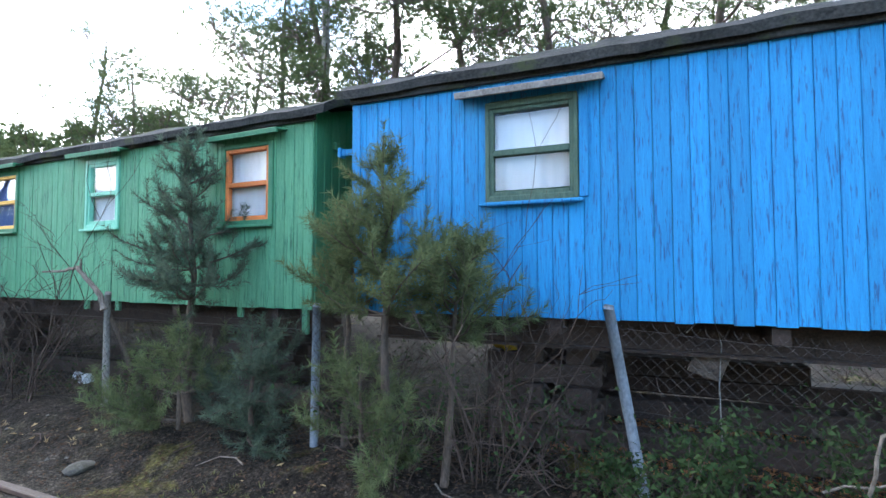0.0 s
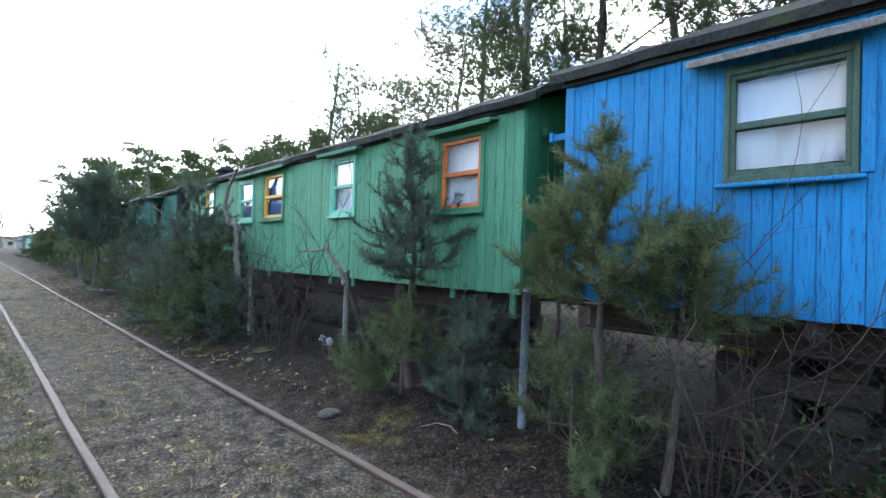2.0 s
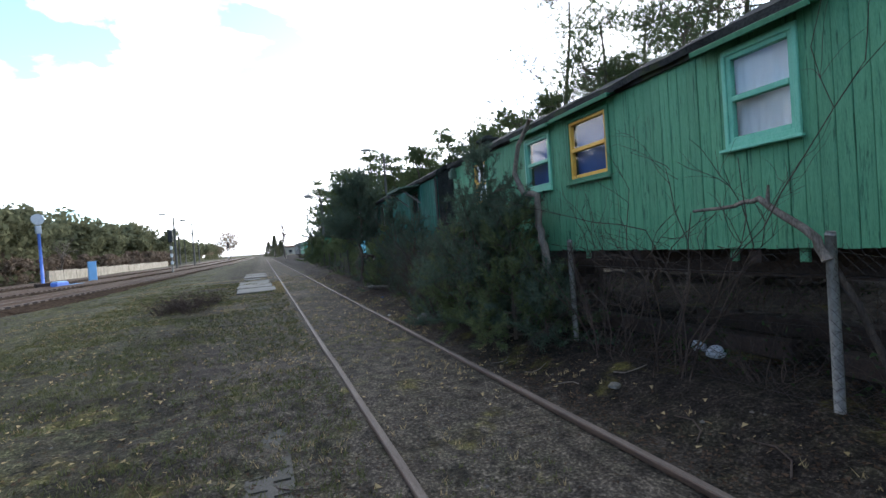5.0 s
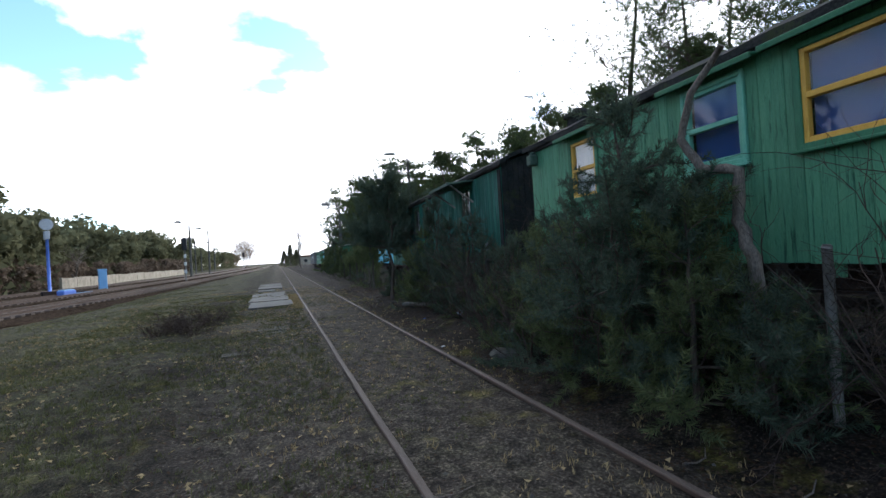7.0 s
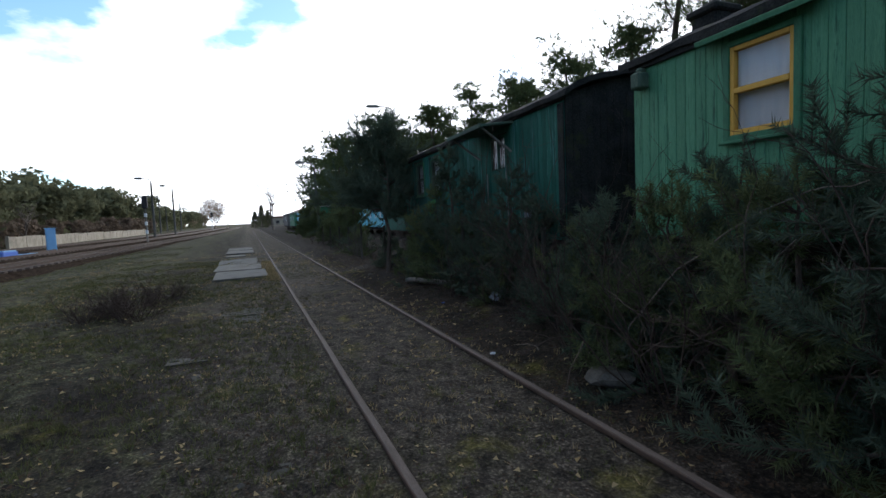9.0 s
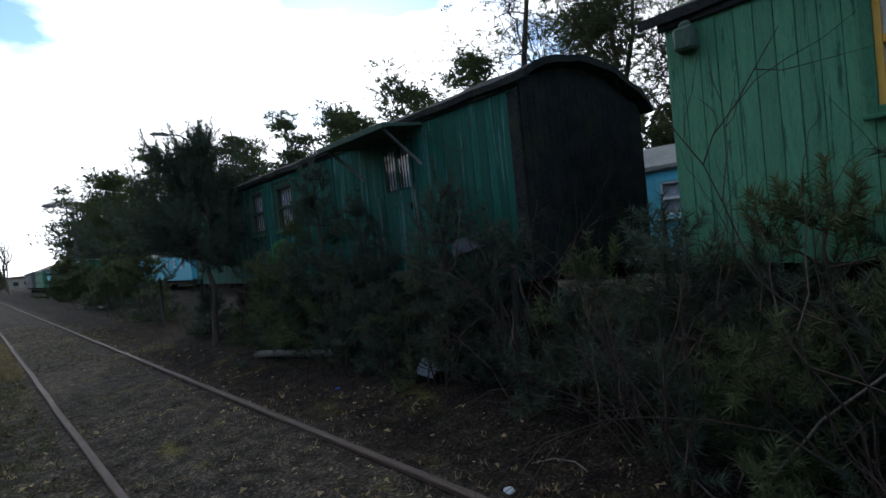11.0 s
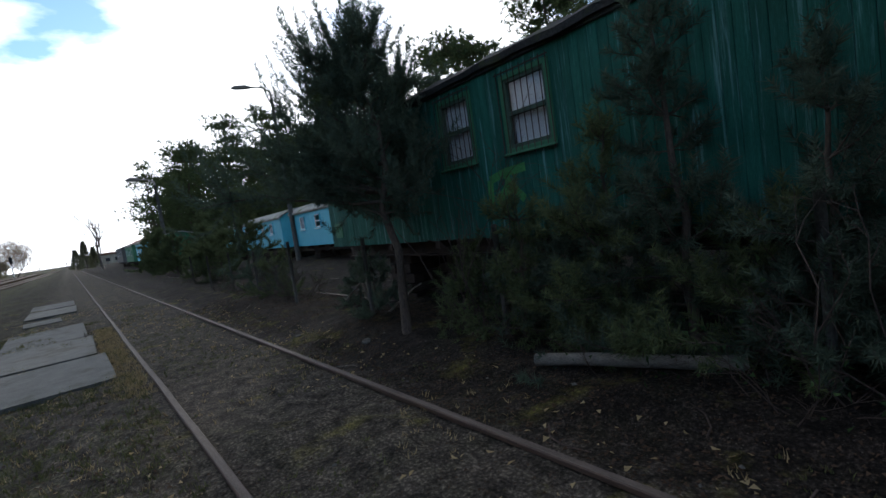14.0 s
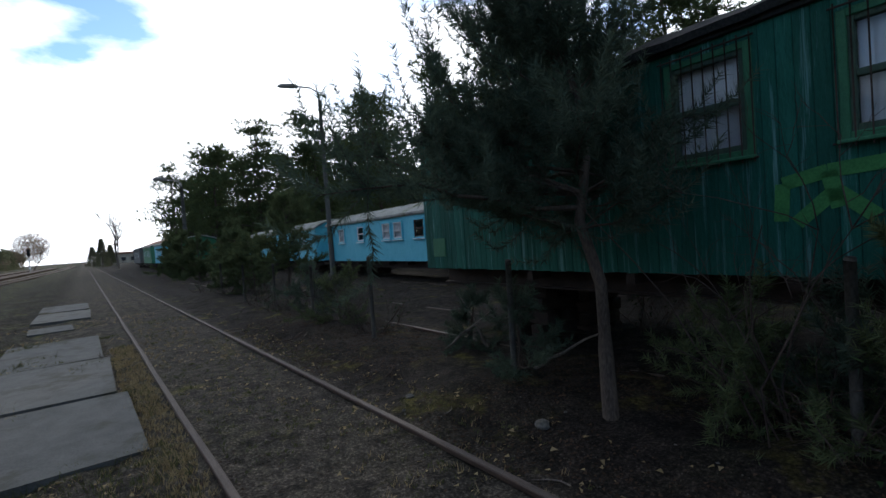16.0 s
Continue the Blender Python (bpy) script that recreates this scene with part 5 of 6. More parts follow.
for x, y in ((-68.5, -10.3), (-150, -9)):
    s = thing("railway_signal", pose(x, y, 0.1), "black light signal on a grey post", "railway signal", "far light signals")
    h = Heap()
    h.tube([(0, 0, 0), (0, 0, 3.7)], [0.1, 0.09], 8)
    part("post", h.mesh("post", POST_GREY), None, s)
    part("signal_head", boxes((-0.2, 0.2, -0.26, 0.26, 3.6, 5.0), bevel=0.08), BLACK, s)
    for k in range(3):
        part("band", boxes((-0.13, 0.13, -0.13, 0.13, 0.9 + 0.9 * k, 1.3 + 0.9 * k), bevel=0.03), WHITE_PAINT, s, "white band round the post")
plat = thing("platform_wall", pose(-80, -26.5, 0, 0, 0, 180), "long pale sunlit wall behind the main line", "wall", kind="structure")
for k in range(17):
    part("wall_panel", boxes((k * 5.0, k * 5.0 + 4.96, -0.12, 0.12, -0.3, 1.25 + 0.05 * math.sin(k * 2.1)), (k * 5.0 - 0.1, k * 5.0 + 0.1, -0.16, 0.16, -0.3, 1.35)), RENDERED, plat)
shed = thing("station_building", pose(-245, 14, 0), "low pale buildings at the end of the tracks", "building")
part("wall", boxes((-6, 6, -10, 10, 0, 3.6)), RENDERED, shed)
part("roof", boxes((-6.6, 6.6, -10.6, 10.6, 3.6, 4.4), bevel=0.3), BRICK, shed)
for k in range(6):
    part("window", boxes((6.002, 6.05, -8.4 + k * 3, -7.0 + k * 3, 1.1, 2.4)), BLACK, shed)
fb = thing("station_building", pose(-150, 16, 0), "long low building with a red-brown roof behind the sidings", "building")
part("wall", boxes((-20, 20, -4, 4, 0, 4.0)), RENDERED, fb)
bm = boxes((-20.5, 20.5, -4.6, 4.6, 4.0, 5.6))
for v in bm.verts:
    if v.co.z > 5:
        v.co.y *= 0.1
part("roof", bm, BRICK, fb)
for k in range(9):
    part("window", boxes((-18 + k * 4.2, -16.6 + k * 4.2, -4.05, -4.002, 1.2, 2.6)), BLACK, fb)


def bare_tree(x, y, height, seed, label, material, spread=0.42, fine=5):
    rng = np.random.default_rng(seed)
    t = thing("bare_tree", pose(x, y, gz(x, y) - 0.05), label, "tree")
    hp = Heap()

    def grow(p, d, ln, r, level):
        path = branch_path(rng, p, d, ln, 0.06, 0.16, 4)
        hp.tube(path, [r, r * 0.9, r * 0.8, r * 0.7, r * 0.55], 6 if level < 2 else 3)
        if level >= fine:
            return
        for k in range(3 if level else 5):
            q = path[rng.integers(2, 5)]
            dd = unit(unit(path[-1] - path[-2]) + rng.normal(size=3) * spread + np.array([0, 0, 0.15]))
            grow(q, dd, ln * rng.uniform(0.55, 0.8), r * 0.52, level + 1)
    grow((0, 0, -0.1), (0, 0, 1), height * 0.33, height * 0.017, 0)
    part("trunk", hp.mesh("trunk", material), None, t)
    return t


bare_tree(-112, 4.6, 13, 5, "tall bare deciduous tree far along the sidings", BARK_GREY, 0.36)
bare_tree(-92, -29, 9, 7, "bare tree before the pine wood", BARK_GREY, 0.5, 4)
rt = bare_tree(-228, -13.5, 13, 6, "round bare deciduous tree far by the station", BARK_GREY, 0.55, 3)
rng = np.random.default_rng(306)
n = 2600
d = unit(rng.normal(size=(n, 3)))
c = d * (rng.random((n, 1)) ** 0.45) * np.array([5.0, 5.0, 4.6]) + np.array([0, 0, 8.0])
part("crown", tri_mesh("crown", needles_at(rng, c, d, 0.3, 4, 0.95, 0.055), BARE_FAR), None, rt)
for k, (x, y, s) in enumerate(((-150, 3.4, 6.5), (-156, 5.2, 5.2), (-160, 1.8, 5.0))):
    rng = np.random.default_rng(300 + k)
    t = thing("spruce", pose(x, y, 0), "dark conical spruce at the end of the siding", "spruce tree", "far spruces")
    hp = Heap()
    hp.tube([(0, 0, -0.1), (0, 0, s)], [0.12, 0.02], 6)
    part("trunk", hp.mesh("trunk", BARK), None, t)
    n = 900
    f = rng.random(n) ** 0.7
    a = rng.uniform(0, 6.283, n)
    rad = (1 - f) * 1.5 * rng.uniform(0.4, 1.1, n)
    c = np.stack([np.cos(a) * rad, np.sin(a) * rad, 0.3 + f * (s - 0.3)], 1)
    d = np.stack([np.cos(a), np.sin(a), -0.3 + 0 * a], 1)
    part("crown", tri_mesh("crown", needles_at(rng, c, d, 0.2, 5, 0.4, 0.10), WOODS), None, t)


# ---- dead wood, twigs and undergrowth ----
def limb(name, label, points, radii, material, category="branch"):
    hp = Heap()
    hp.tube(points, radii, 8)
    return tagged(new(name, hp.mesh(name, material)), label, category)


def wander(points, steps, amount, seed):
    """A crooked line through the points."""
    rng = random.Random(seed)
    out = []
    for a, b in zip(points[:-1], points[1:]):
        for k in range(steps):
            p = Vector(a).lerp(Vector(b), k / steps)
            out.append(p + Vector([rng.uniform(-1, 1) * amount for _ in range(3)]) * (k > 0))
    out.append(Vector(points[-1]))
    return out


pts = wander([(-4.62, 3.62, 0.15), (-4.86, 3.52, 0.8), (-5.0, 3.42, 1.25)], 3, 0.018, 3)
limb("dead_sapling", "thin dark dead trunk behind the fence", pts, [0.026 - 0.004 * k / (len(pts) - 1) for k in range(len(pts))], BARK, "dead tree")
pts = wander([(-5.0, 3.38, 1.25), (-5.06, 3.38, 1.40), (-5.30, 3.36, 1.60), (-5.42, 3.35, 1.71), (-5.62, 3.34, 1.67), (-5.96, 3.3, 1.66)], 3, 0.014, 3)
limb("dead_branch", "broken grey dead branch caught on a fence post", pts, [0.034 - 0.022 * k / (len(pts) - 1) for k in range(len(pts))], BARK_GREY)
pts = wander([(-5.36, 3.35, 1.66), (-5.34, 3.34, 1.80)], 2, 0.006, 8)
limb("dead_branch", "short snapped grey stub of a dead branch", pts, [0.016, 0.013, 0.008], BARK_GREY)
pts = wander([(-8.40, 3.42, 0.1), (-8.46, 3.42, 1.39), (-8.58, 3.42, 1.68), (-8.52, 3.4, 2.08), (-8.86, 3.38, 2.16), (-9.06, 3.38, 2.46), (-8.94, 3.4, 2.84), (-8.62, 3.42, 3.14)], 3, 0.015, 4)
limb("crooked_trunk", "twisted pine trunk bent into an S before a window", pts, [0.058 - 0.03 * k / (len(pts) - 1) for k in range(len(pts))], BARK_GREY, "tree trunk")
pts = wander([(-18.8, 3.12, 0.20), (-18.05, 3.38, 0.23), (-17.3, 3.66, 0.25)], 3, 0.012, 5)
limb("log", "pale fallen log on the bare soil", pts, [0.055] * len(pts), LOG, "log")
pts = wander([(-11.95, 2.95, 0.2), (-11.7, 2.95, 0.6), (-11.2, 2.95, 1.13), (-10.65, 2.95, 1.5), (-10.25, 2.95, 1.68), (-9.95, 2.95, 1.72)], 3, 0.015, 6)
limb("arching_twig", "long pale arching bramble stem", pts, [0.008 - 0.005 * k / (len(pts) - 1) for k in range(len(pts))], BARK_GREY)
for k, line in enumerate([[(-9.71, 3.0, 1.73), (-9.79, 3.0, 1.51), (-9.78, 3.0, 1.23), (-9.74, 3.0, 0.99)], [(-9.51, 3.0, 1.71), (-9.64, 3.0, 1.43), (-9.64, 3.0, 1.16)], [(-10.33, 3.0, 1.4), (-10.53, 3.0, 1.21), (-10.68, 3.0, 0.95), (-10.73, 3.0, 0.65)], [(-10.04, 3.0, 1.59), (-10.11, 3.0, 1.31), (-10.14, 3.0, 1.09)]]):
    pts = wander(line, 3, 0.012, 70 + k)
    limb("hanging_twig", "thin pale twig hanging in the brush", pts, [0.006 - 0.003 * q / (len(pts) - 1) for q in range(len(pts))], BARK_GREY)
for k, (x0, y0, x1, z1_) in enumerate(((-24.2, 3.9, -23.3, 0.75), (-23.6, 4.2, -24.5, 0.9), (-22.6, 3.9, -21.8, 0.6))):
    pts = wander([(x0, y0, 0.12), ((x0 + x1) / 2, y0 + 0.1, z1_ * 0.6), (x1, y0 + 0.2, z1_)], 3, 0.02, 30 + k)
    limb("broken_branch", "pale broken branch sticking out of the brush", pts, [0.022 - 0.012 * q / (len(pts) - 1) for q in range(len(pts))], BARK_GREY)


def shrub(label, x, y, height, width, stems, seed, material=TWIG, leaves=0, thick=0.009, depth=3):
    """A bare bush: many thin forking stems, some with a few leaves."""
    rng = np.random.default_rng(seed)
    t = thing("bare_shrub", pose(x, y, gz(x, y) - 0.03), label, "shrub", "brush along the fence")
    hp = Heap()
    tips = []

    def grow(p, d, ln, r, level):
        path = branch_path(rng, p, d, ln, 0.02, 0.2, 4)
        hp.add(*tube(path, [r, r * 0.9, r * 0.8, r * 0.65, r * 0.45], 3, False))
        tips.extend(path[2:])
        if level < depth:
            for k in range(rng.integers(2, 4)):
                grow(path[rng.integers(1, 5)], unit(unit(path[-1] - path[0]) + rng.normal(size=3) * 0.55), ln * rng.uniform(0.4, 0.75), max(r * 0.6, 0.0016), level + 1)
    for k in range(stems):
        a = rng.uniform(0, 6.283)
        grow((math.cos(a) * width * 0.25 * rng.random(), math.sin(a) * width * 0.15 * rng.random(), 0), (math.cos(a) * 0.5 * width / height, math.sin(a) * 0.3 * width / height, 1), height * rng.uniform(0.45, 0.7), thick, 0)
    part("branchwork", hp.mesh("branchwork", material), None, t)
    if leaves:
        tp = np.array(tips)
        c = tp[rng.integers(0, len(tp), leaves)] + rng.normal(size=(leaves, 3)) * 0.05
        u, v = unit(rng.normal(size=(leaves, 3))), unit(rng.normal(size=(leaves, 3)))
        part("foliage", tri_mesh("foliage", np.stack([c, c + u * 0.038, c + v * 0.033], 1), LEAVES), None, t)
    return t


shrub("bare birch twigs before the blue wagon", -0.75, 3.25, 2.3, 1.2, 7, 201, thick=0.008)
shrub("bare twiggy bush before the green wagon", -6.3, 3.3, 2.5, 1.2, 10, 202, thick=0.009)
shrub("bare twiggy bush before the green wagon", -7.2, 3.35, 2.1, 1.3, 9, 203)
shrub("tangled bare bush with arching twigs", -9.9, 3.05, 2.0, 1.8, 14, 204, depth=3)
shrub("tangled bare bush with arching twigs", -11.2, 2.95, 1.9, 1.8, 14, 205, depth=3)
shrub("tangled bare bush with arching twigs", -12.4, 3.0, 1.9, 1.5, 12, 206, depth=3)
shrub("bare bush before the dark wagon", -13.6, 3.3, 2.4, 1.4, 10, 207)
shrub("bare bush before the dark wagon", -15.2, 3.5, 1.6, 1.5, 12, 208)
shrub("bare bush before the dark wagon", -20.0, 3.6, 2.3, 1.4, 9, 209)
shrub("bare bush before the dark wagon", -16.4, 3.4, 1.3, 1.5, 12, 210)
for k in range(9):
    shrub("low bramble tangle with dark leaves along the fence", 3.6 - k * 0.62, 3.35 + 0.16 * math.sin(k * 2.2), 0.85 + 0.15 * math.sin(k), 1.5, 15, 220 + k, leaves=1500 if k < 6 else 300, thick=0.005, depth=2)
for k in range(13):
    shrub("low bare bramble tangle along the fence", -4.4 - k * 1.25, 3.45 + 0.15 * math.sin(k * 1.7), 0.8, 1.6, 13, 240 + k, leaves=140, thick=0.005, depth=2)
for k in range(7):
    shrub("low brush beyond the fence", -26.5 - k * 2.2, 4.1 + 0.3 * math.sin(k * 1.9), 1.0 + 0.2 * math.sin(k * 3), 2.2, 14, 260 + k, leaves=200, thick=0.007, depth=2)
for k, (x, y) in enumerate(((-18.4, -2.1), (-19.2, -2.6), (-20.0, -2.4), (-18.8, -2.9), (-20.7, -1.9))):
    shrub("heap of dead brown brushwood on the grass", x, y, 0.72, 1.9, 36, 280 + k, thick=0.009, depth=2)
shrub("small dead twig beside the rail", -29.0, 0.15, 0.45, 0.5, 5, 290, BARK_GREY, depth=1)
shrub("thorny twigs lying across the rail", -16.6, 0.45, 0.16, 1.0, 6, 291, thick=0.006, depth=2)


# ---- ground cover ----
def scatter(name, label, seed, n, xr, yr, size, material, flat=True, keep=None, length=None):
    rng = np.random.default_rng(seed)
    x, y = rng.uniform(*xr, n), rng.uniform(*yr, n)
    if keep is not None:
        k = keep(x, y, rng)
        x, y = x[k], y[k]
    n = len(x)
    z = ground_z(x, y)
    c = np.stack([x, y, z], 1)
    if flat:
        a = rng.uniform(0, 6.283, n)
        s = size * rng.uniform(0.4, 1.4, n)
        u = np.stack([np.cos(a) * s, np.sin(a) * s, rng.uniform(-0.2, 0.5, n) * s], 1)
        v = np.stack([-np.sin(a) * s * 0.5, np.cos(a) * s * 0.5, rng.uniform(-0.2, 0.4, n) * s], 1)
        c[:, 2] += 0.006
        tri = np.stack([c - u * 0.5, c + u * 0.5, c + v], 1)
    else:
        m = 6
        b = np.repeat(c, m, 0) + np.concatenate([rng.normal(size=(n * m, 2)) * size * 0.35, np.zeros((n * m, 1))], 1)
        tip = b + np.concatenate([rng.normal(size=(n * m, 2)) * 0.45, np.ones((n * m, 1))], 1) * (length * rng.uniform(0.4, 1.2, (n * m, 1)))
        a = rng.uniform(0, 6.283, n * m)
        w = np.stack([np.cos(a), np.sin(a), 0 * a], 1) * 0.0042
        tri = np.stack([b - w, b + w, tip], 1)
    tagged(new(name, tri_mesh(name, tri, material)), label, "ground cover", kind="stuff")


def off_rails(x, y, rng):
    return (np.abs(y - RAIL_Y[0]) > 0.07) & (np.abs(y - RAIL_Y[1]) > 0.07)


def patchy(level, seed, sc=0.9):
    return lambda x, y, rng: off_rails(x, y, rng) & (value_noise(x * sc, y * sc, seed) + 0.25 * rng.random(len(x)) > level)


scatter("fallen_leaves", "brown leaf and pine needle litter", 401, 42000, (-30, 4), (2.3, 4.6), 0.032, LITTER, keep=patchy(0.35, 11))
scatter("fallen_leaves", "sparse brown litter on the track bed", 402, 22000, (-32, 3), (-1.5, 2.4), 0.022, LITTER, keep=patchy(0.45, 12))
scatter("grass", "thin short grass beside the track", 403, 22000, (-32, 1), (-5.0, 0.55), 0.06, GRASS, False, patchy(0.50, 13), 0.06)
scatter("grass", "sparse grass between the rails", 404, 4500, (-34, 3), (0.6, 2.9), 0.045, GRASS, False, patchy(0.66, 14), 0.035)
scatter("dry_grass", "bleached dry grass tufts", 405, 8000, (-36, 2), (-6.5, 2.9), 0.05, STRAW, False, patchy(0.68, 15), 0.05)
scatter("dry_grass", "straw beside the concrete slabs", 406, 900, (-30, -22.5), (0.25, 0.62), 0.05, STRAW, False, None, 0.06)
scatter("grass", "short green grass towards the main line", 407, 14000, (-50, -6), (-13, -4), 0.09, GRASS, False, patchy(0.45, 16, 0.4), 0.06)
scatter("fallen_leaves", "dark and pale debris on the thin grass", 408, 26000, (-30, 2), (-5.5, 0.6), 0.034, LITTER, keep=patchy(0.38, 18))
scatter("dry_grass", "bleached stalks lying on the soil", 409, 9000, (-30, 2), (-5.0, 3.1), 0.05, STRAW, keep=patchy(0.5, 19))
# Leaf litter with the low sun's warm patch put into its colour.
scatter("fallen_leaves", "russet leaf and bracken litter under the blue wagon, coloured as sunlit", 411, 9000, (-0.4, 4.6), (3.9, 6.2), 0.05, BRACKEN_SUNLIT, keep=patchy(0.3, 21))
rng = np.random.default_rng(410)
n = 900
px, py = rng.uniform(-32, 3, n), rng.uniform(-3, 3.2, n)
hp = Heap()
for x, y in zip(px, py):
    if min(abs(y - RAIL_Y[0]), abs(y - RAIL_Y[1])) < 0.08:
        continue
    s = 0.008 + 0.018 * rng.random() ** 3
    c = Vector((x, y, gz(x, y) + s * 0.2))
    vs = [c + Vector(d) * s * rng.uniform(0.6, 1.3) for d in ((1, 0, 0), (0, 1, 0), (-1, 0, 0), (0, -1, 0), (0, 0, 0.8))]
    hp.add(vs, [(0, 1, 4), (1, 2, 4), (2, 3, 4), (3, 0, 4)])
tagged(new("pebbles", hp.mesh("pebbles", STONE, False)), "scattered pale pebbles on the soil", "pebbles", kind="stuff")


# ---- slabs, stones and litter ----
def slab_mesh(lx, ly, th, slots_x, slots_y, seed):
    """A concrete road slab with rows of slots through it, its edges chipped."""
    rng = random.Random(seed)
    xs, ys = [0.0], [0.0]
    for k in range(slots_x):
        c = lx * (k + 0.5) / slots_x
        xs += [c - 0.02, c + 0.02]
    for k in range(slots_y):
        c = ly * (k + 0.5) / slots_y
        ys += [c - 0.06, c + 0.06]
    xs.append(lx)
    ys.append(ly)
    bm = bmesh.new()
    for i in range(len(xs) - 1):
        for j in range(len(ys) - 1):
            hole = i % 2 == 1 and j % 2 == 1 and (i + j) % 4 == 2
            x0, x1, y0, y1 = xs[i], xs[i + 1], ys[j], ys[j + 1]
            z = -0.035 if hole else 0.0
            bm.faces.new([bm.verts.new(p) for p in ((x0, y0, z), (x1, y0, z), (x1, y1, z), (x0, y1, z))])
            if hole:
                for a, b in (((x0, y0), (x1, y0)), ((x1, y0), (x1, y1)), ((x1, y1), (x0, y1)), ((x0, y1), (x0, y0))):
                    bm.faces.new([bm.verts.new(p) for p in ((*a, 0), (*b, 0), (*b, z), (*a, z))])
    for a, b in (((0, 0), (lx, 0)), ((lx, 0), (lx, ly)), ((lx, ly), (0, ly)), ((0, ly), (0, 0))):
        bm.faces.new([bm.verts.new(p) for p in ((*a, -th), (*b, -th), (*b, 0), (*a, 0))])
    bmesh.ops.remove_doubles(bm, verts=bm.verts, dist=0.0005)
    return finish(bm, "concrete_slab", DIRTY if slots_x else CONCRETE)


def slab(x, y, lx, ly, z, tilt, seed, slots=(0, 0), label="worn grey concrete slab set in the ground"):
    o = new("concrete_slab", slab_mesh(lx, ly, 0.12, slots[0], slots[1], seed))
    o.matrix_world = pose(x, y, z, tilt[0], tilt[1], tilt[2])
    return tagged(o, label, "concrete slab", "slabs beside the track")


slab(-26.0, -1.22, 2.3, 1.52, 0.055, (0.4, 0.3, 0.5), 1)
slab(-28.95, -1.3, 2.85, 1.52, 0.05, (0, -0.5, -0.6), 2)
slab(-31.95, -1.38, 2.9, 1.5, 0.05, (0.5, 0.4, 0.4), 3)
slab(-35.3, -1.3, 1.2, 0.9, 0.04, (0, 0.5, 3), 4)
slab(-39.6, -1.35, 2.8, 1.4, 0.05, (0, 0.3, -0.5), 5)
slab(-43.0, -1.4, 2.8, 1.4, 0.05, (0, 0.3, 0.4), 6)
for k in range(7):
    slab(-23.6 - 0.0 + k * 2.95 + 0.05 * math.sin(k), -1.12 + 0.04 * math.sin(k * 2.1), 2.8, 1.12, -0.028 - 0.008 * (k % 2), (0.3 * math.sin(k), 0.35 * math.cos(k * 1.7), 0.5 * math.sin(k * 3)), 10 + k, (26, 7), "perforated concrete slab sunk into soil and grass")


def stone(x, y, size, seed, material=STONE, label="pale flat stone lying on the soil", squash=0.5, name="stone"):
    bm = bmesh.new()
    bmesh.ops.create_icosphere(bm, subdivisions=2, radius=size)
    for v in bm.verts:
        v.co *= 1 + 0.35 * noise.noise(v.co / size * 1.1 + Vector((seed, seed * 2, 0)))
        v.co.z *= squash
    o = new(name, finish(bm, name, material))
    o.matrix_world = pose(x, y, gz(x, y) + size * squash * 0.35, 0, 0, seed * 40)
    return tagged(o, label, name)


stone(-4.02, 2.62, 0.11, 1, DIRTY, "brown flat stone lying on the soil", 0.42)
stone(-11.85, 2.85, 0.24, 2, squash=0.36)
stone(-14.65, 3.7, 0.085, 3, squash=0.9, label="upright pale stone at the fence")
stone(-21.6, 2.95, 0.07, 5)
stone(-23.1, 2.6, 0.05, 6)
stone(-6.6, 2.9, 0.06, 7)
stone(-6.55, 4.15, 0.10, 8, PLASTIC, "crumpled pale plastic bag behind the fence", 0.8, "plastic_bag")
stone(-6.8, 4.2, 0.08, 9, PLASTIC, "crumpled pale plastic bag behind the fence", 0.9, "plastic_bag")
stone(-0.78, 4.35, 0.15, 10, YELLOW_BAG, "bright yellow plastic bag on a timber block under the wagon", 0.6, "plastic_bag").location.z = 1.0
# block darkened in colour to suit the shade under the wagon
o = new("timber_block", finish(boxes((-0.98, -0.58, 4.22, 4.5, 0.15, 0.965), bevel=0.02), "timber_block", STEEL_DARK))
tagged(o, "near-black timber block under the blue wagon", "timber block")
stone(-16.2, 2.95, 0.03, 11, REFLECTION_SCRAP_BLUE, "blue scrap of litter on the soil", 0.4, "litter_scrap")
stone(-13.3, 2.4, 0.04, 12, PLASTIC, "white scrap of litter by the rail", 0.3, "litter_scrap")
bm = boxes((-0.13, 0.13, -0.10, 0.10, 0, 0.01), bevel=0.004)
for v in bm.verts:
    v.co.z += 0.06 * math.sin(v.co.x * 14) + 0.25 * v.co.x * v.co.y
o = new("sheet_metal", finish(bm, "sheet_metal", POST_BLUE))
o.matrix_world = pose(-15.2, 3.48, 0.32, 55, 18, 20)
tagged(o, "bent grey metal sheet leaning in the brush", "metal sheet")
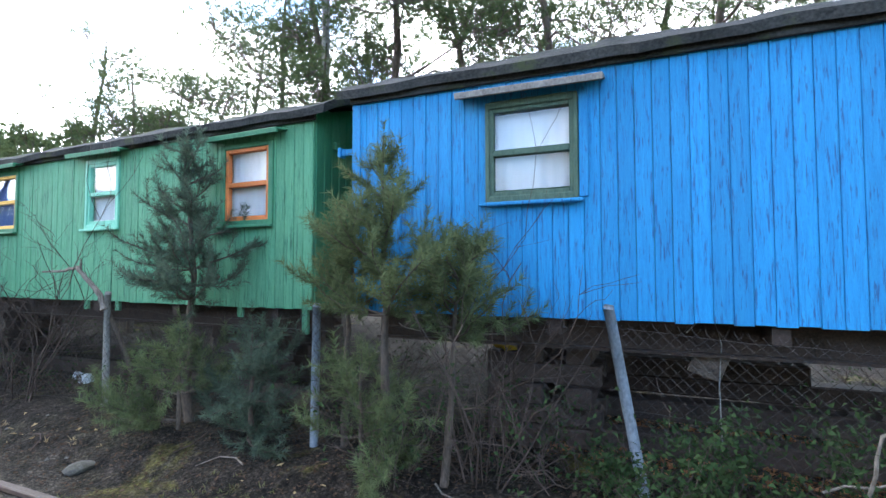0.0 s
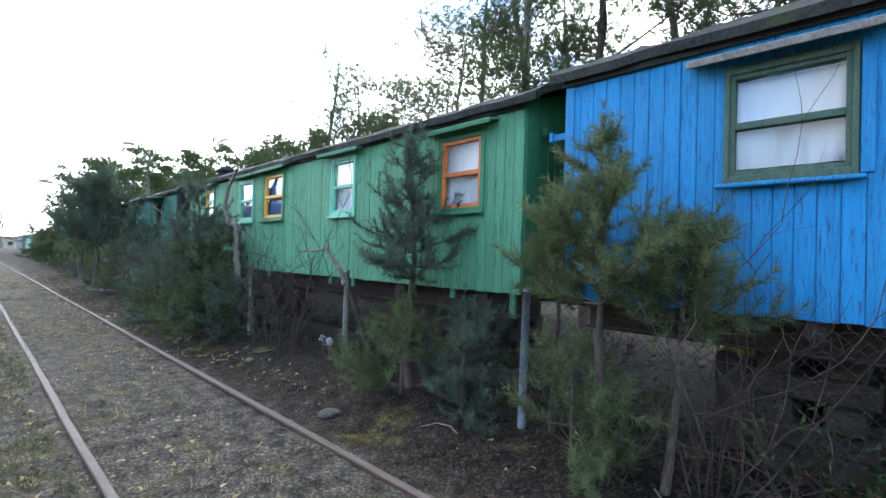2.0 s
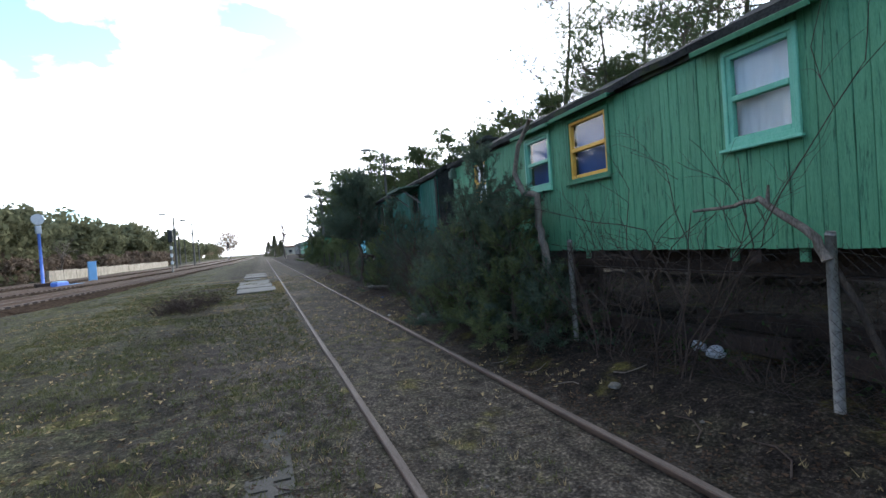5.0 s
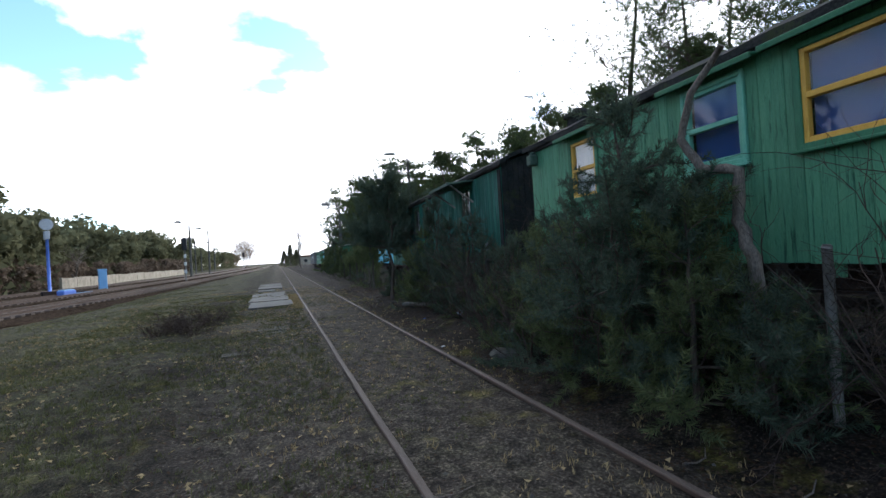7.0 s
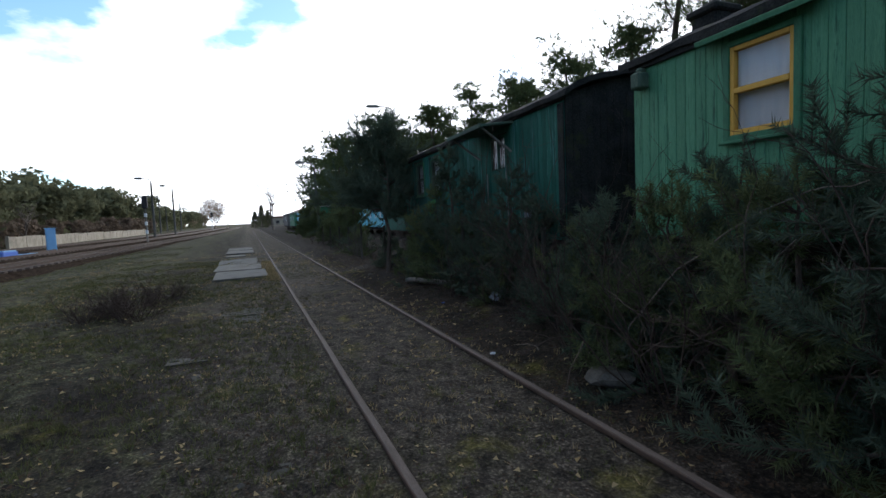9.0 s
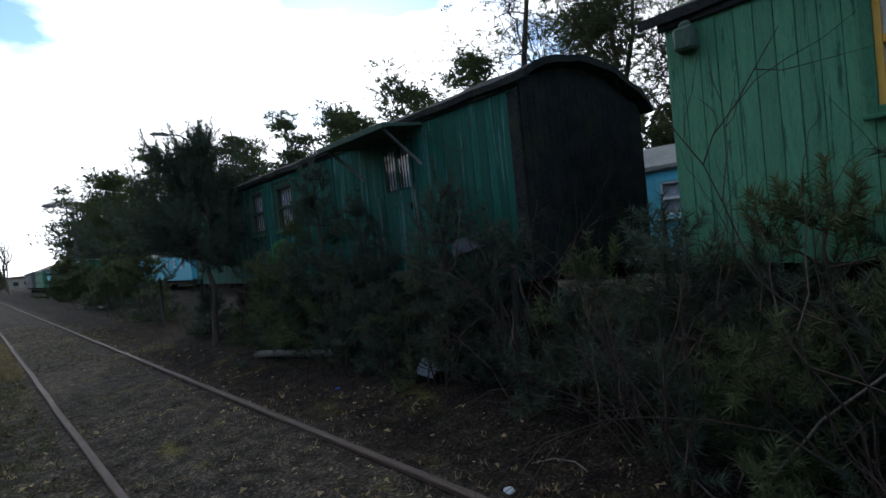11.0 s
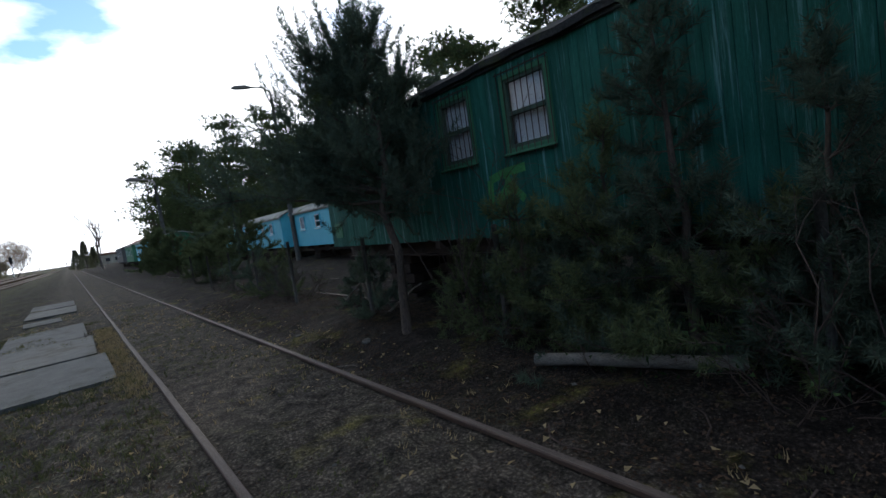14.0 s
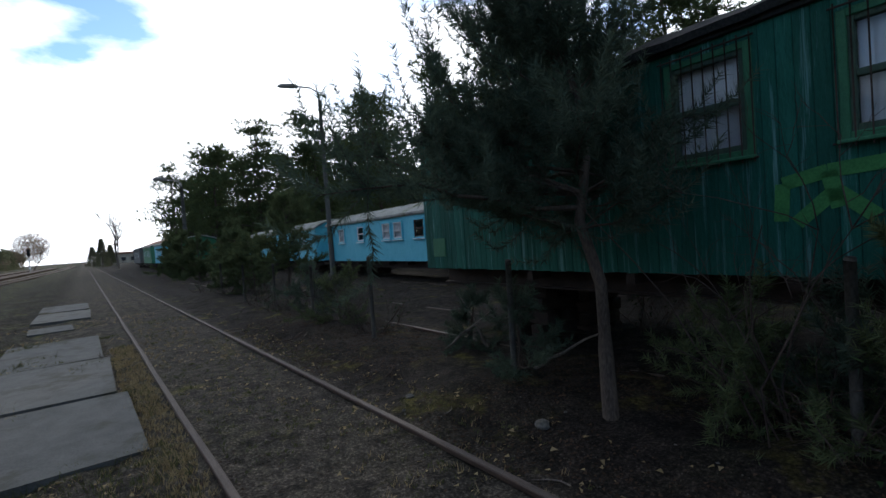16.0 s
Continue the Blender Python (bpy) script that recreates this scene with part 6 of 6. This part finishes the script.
# timbers lying under the wagons; their near-black steel colour includes the shade there
for k, (x, y, ln, tz) in enumerate(((0.9, 4.4, 3.0, 3), (-4.2, 4.3, 2.6, -2), (-7.5, 4.5, 3.0, 2), (3.9, 5.2, 2.6, -4))):
    o = new("old_timber", finish(boxes((-ln / 2, ln / 2, -0.1, 0.1, -0.08, 0.1), bevel=0.015), "old_timber", STEEL_DARK))
    o.matrix_world = pose(x, y, gz(x, y) + 0.07, 0, 0, tz)
    tagged(o, "dark old timber beam lying under the wagon", "timber beam", "timbers under the wagons")
for k, (x, y, z, ln, tz) in enumerate(((0.9, 4.9, 0.42, 2.8, 1), (1.0, 5.15, 0.60, 2.6, -2), (0.4, 5.0, 0.78, 2.4, 2), (-6.0, 5.0, 0.42, 2.8, 1))):
    o = new("old_timber", finish(boxes((-ln / 2, ln / 2, -0.12, 0.12, -0.09, 0.09), bevel=0.015), "old_timber", STEEL_DARK))
    o.matrix_world = pose(x, y, z, 0, 0, tz)
    tagged(o, "near-black timber stacked under the wagon", "timber beam", "timbers under the wagons")
for k, (x, y) in enumerate(((2.9, 6.4), (-0.2, 6.0), (-1.4, 6.4), (-2.6, 5.4), (-4.2, 6.2), (-5.8, 5.6), (-7.6, 6.2), (-9.4, 5.6), (-11.2, 6.2), (-14.5, 6.0), (-16.5, 5.6), (-18.5, 6.2), (-20.5, 5.7), (-22.5, 6.2))):
    shrub("dark bramble tangle in the shade under the wagons", x, y, 0.95, 2.0, 13, 500 + k, leaves=160, thick=0.007, depth=2)
pts = wander([(1.55, 3.15, 0.2), (1.36, 3.1, 0.55), (1.42, 3.1, 0.85), (1.75, 3.12, 1.02), (2.2, 3.15, 1.0)], 3, 0.015, 61)
limb("dead_bramble", "pale dead bramble stem hanging on the fence", pts, [0.012 - 0.006 * k / (len(pts) - 1) for k in range(len(pts))], BARK_GREY)
pts = wander([(1.2, 3.2, 0.5), (1.5, 3.15, 0.62), (2.0, 3.1, 0.7)], 3, 0.02, 62)
limb("dead_bramble", "pale dead bramble stem hanging on the fence", pts, [0.007] * len(pts), BARK_GREY)
pts = [(0.62, 3.95, 1.22), (0.70, 3.95, 1.31), (0.80, 3.95, 1.30), (0.84, 3.95, 1.15), (0.82, 3.95, 0.85), (0.83, 3.95, 0.45)]
limb("bent_wire", "bent pale wire hanging under the wagon", pts, [0.005] * 6, POST_GREY, "wire")
o = new("metal_plate", finish(boxes((-0.11, 0.11, -0.01, 0.01, -0.1, 0.1), bevel=0.004), "metal_plate", SLEEPER))
o.matrix_world = pose(0.76, 3.98, 1.0, 8, 20, 5)
tagged(o, "small grey metal plate hanging under the wagon", "metal plate")
# dry sticks lying about
rs = random.Random(77)
for k in range(46):
    x, y = rs.uniform(-30, 1.5), rs.choice((rs.uniform(2.4, 3.2), rs.uniform(-2.5, 2.9)))
    a, ln = rs.uniform(0, 6.28), rs.uniform(0.12, 0.45)
    q = [(x + math.cos(a + 0.3 * i) * ln * i / 3, y + math.sin(a + 0.3 * i) * ln * i / 3) for i in range(4)]
    limb("dry_stick", "thin dry stick lying on the soil", [(u, v, gz(u, v) + 0.012) for u, v in q], [0.007, 0.006, 0.005, 0.003], BARK_GREY if k % 2 else TWIG)
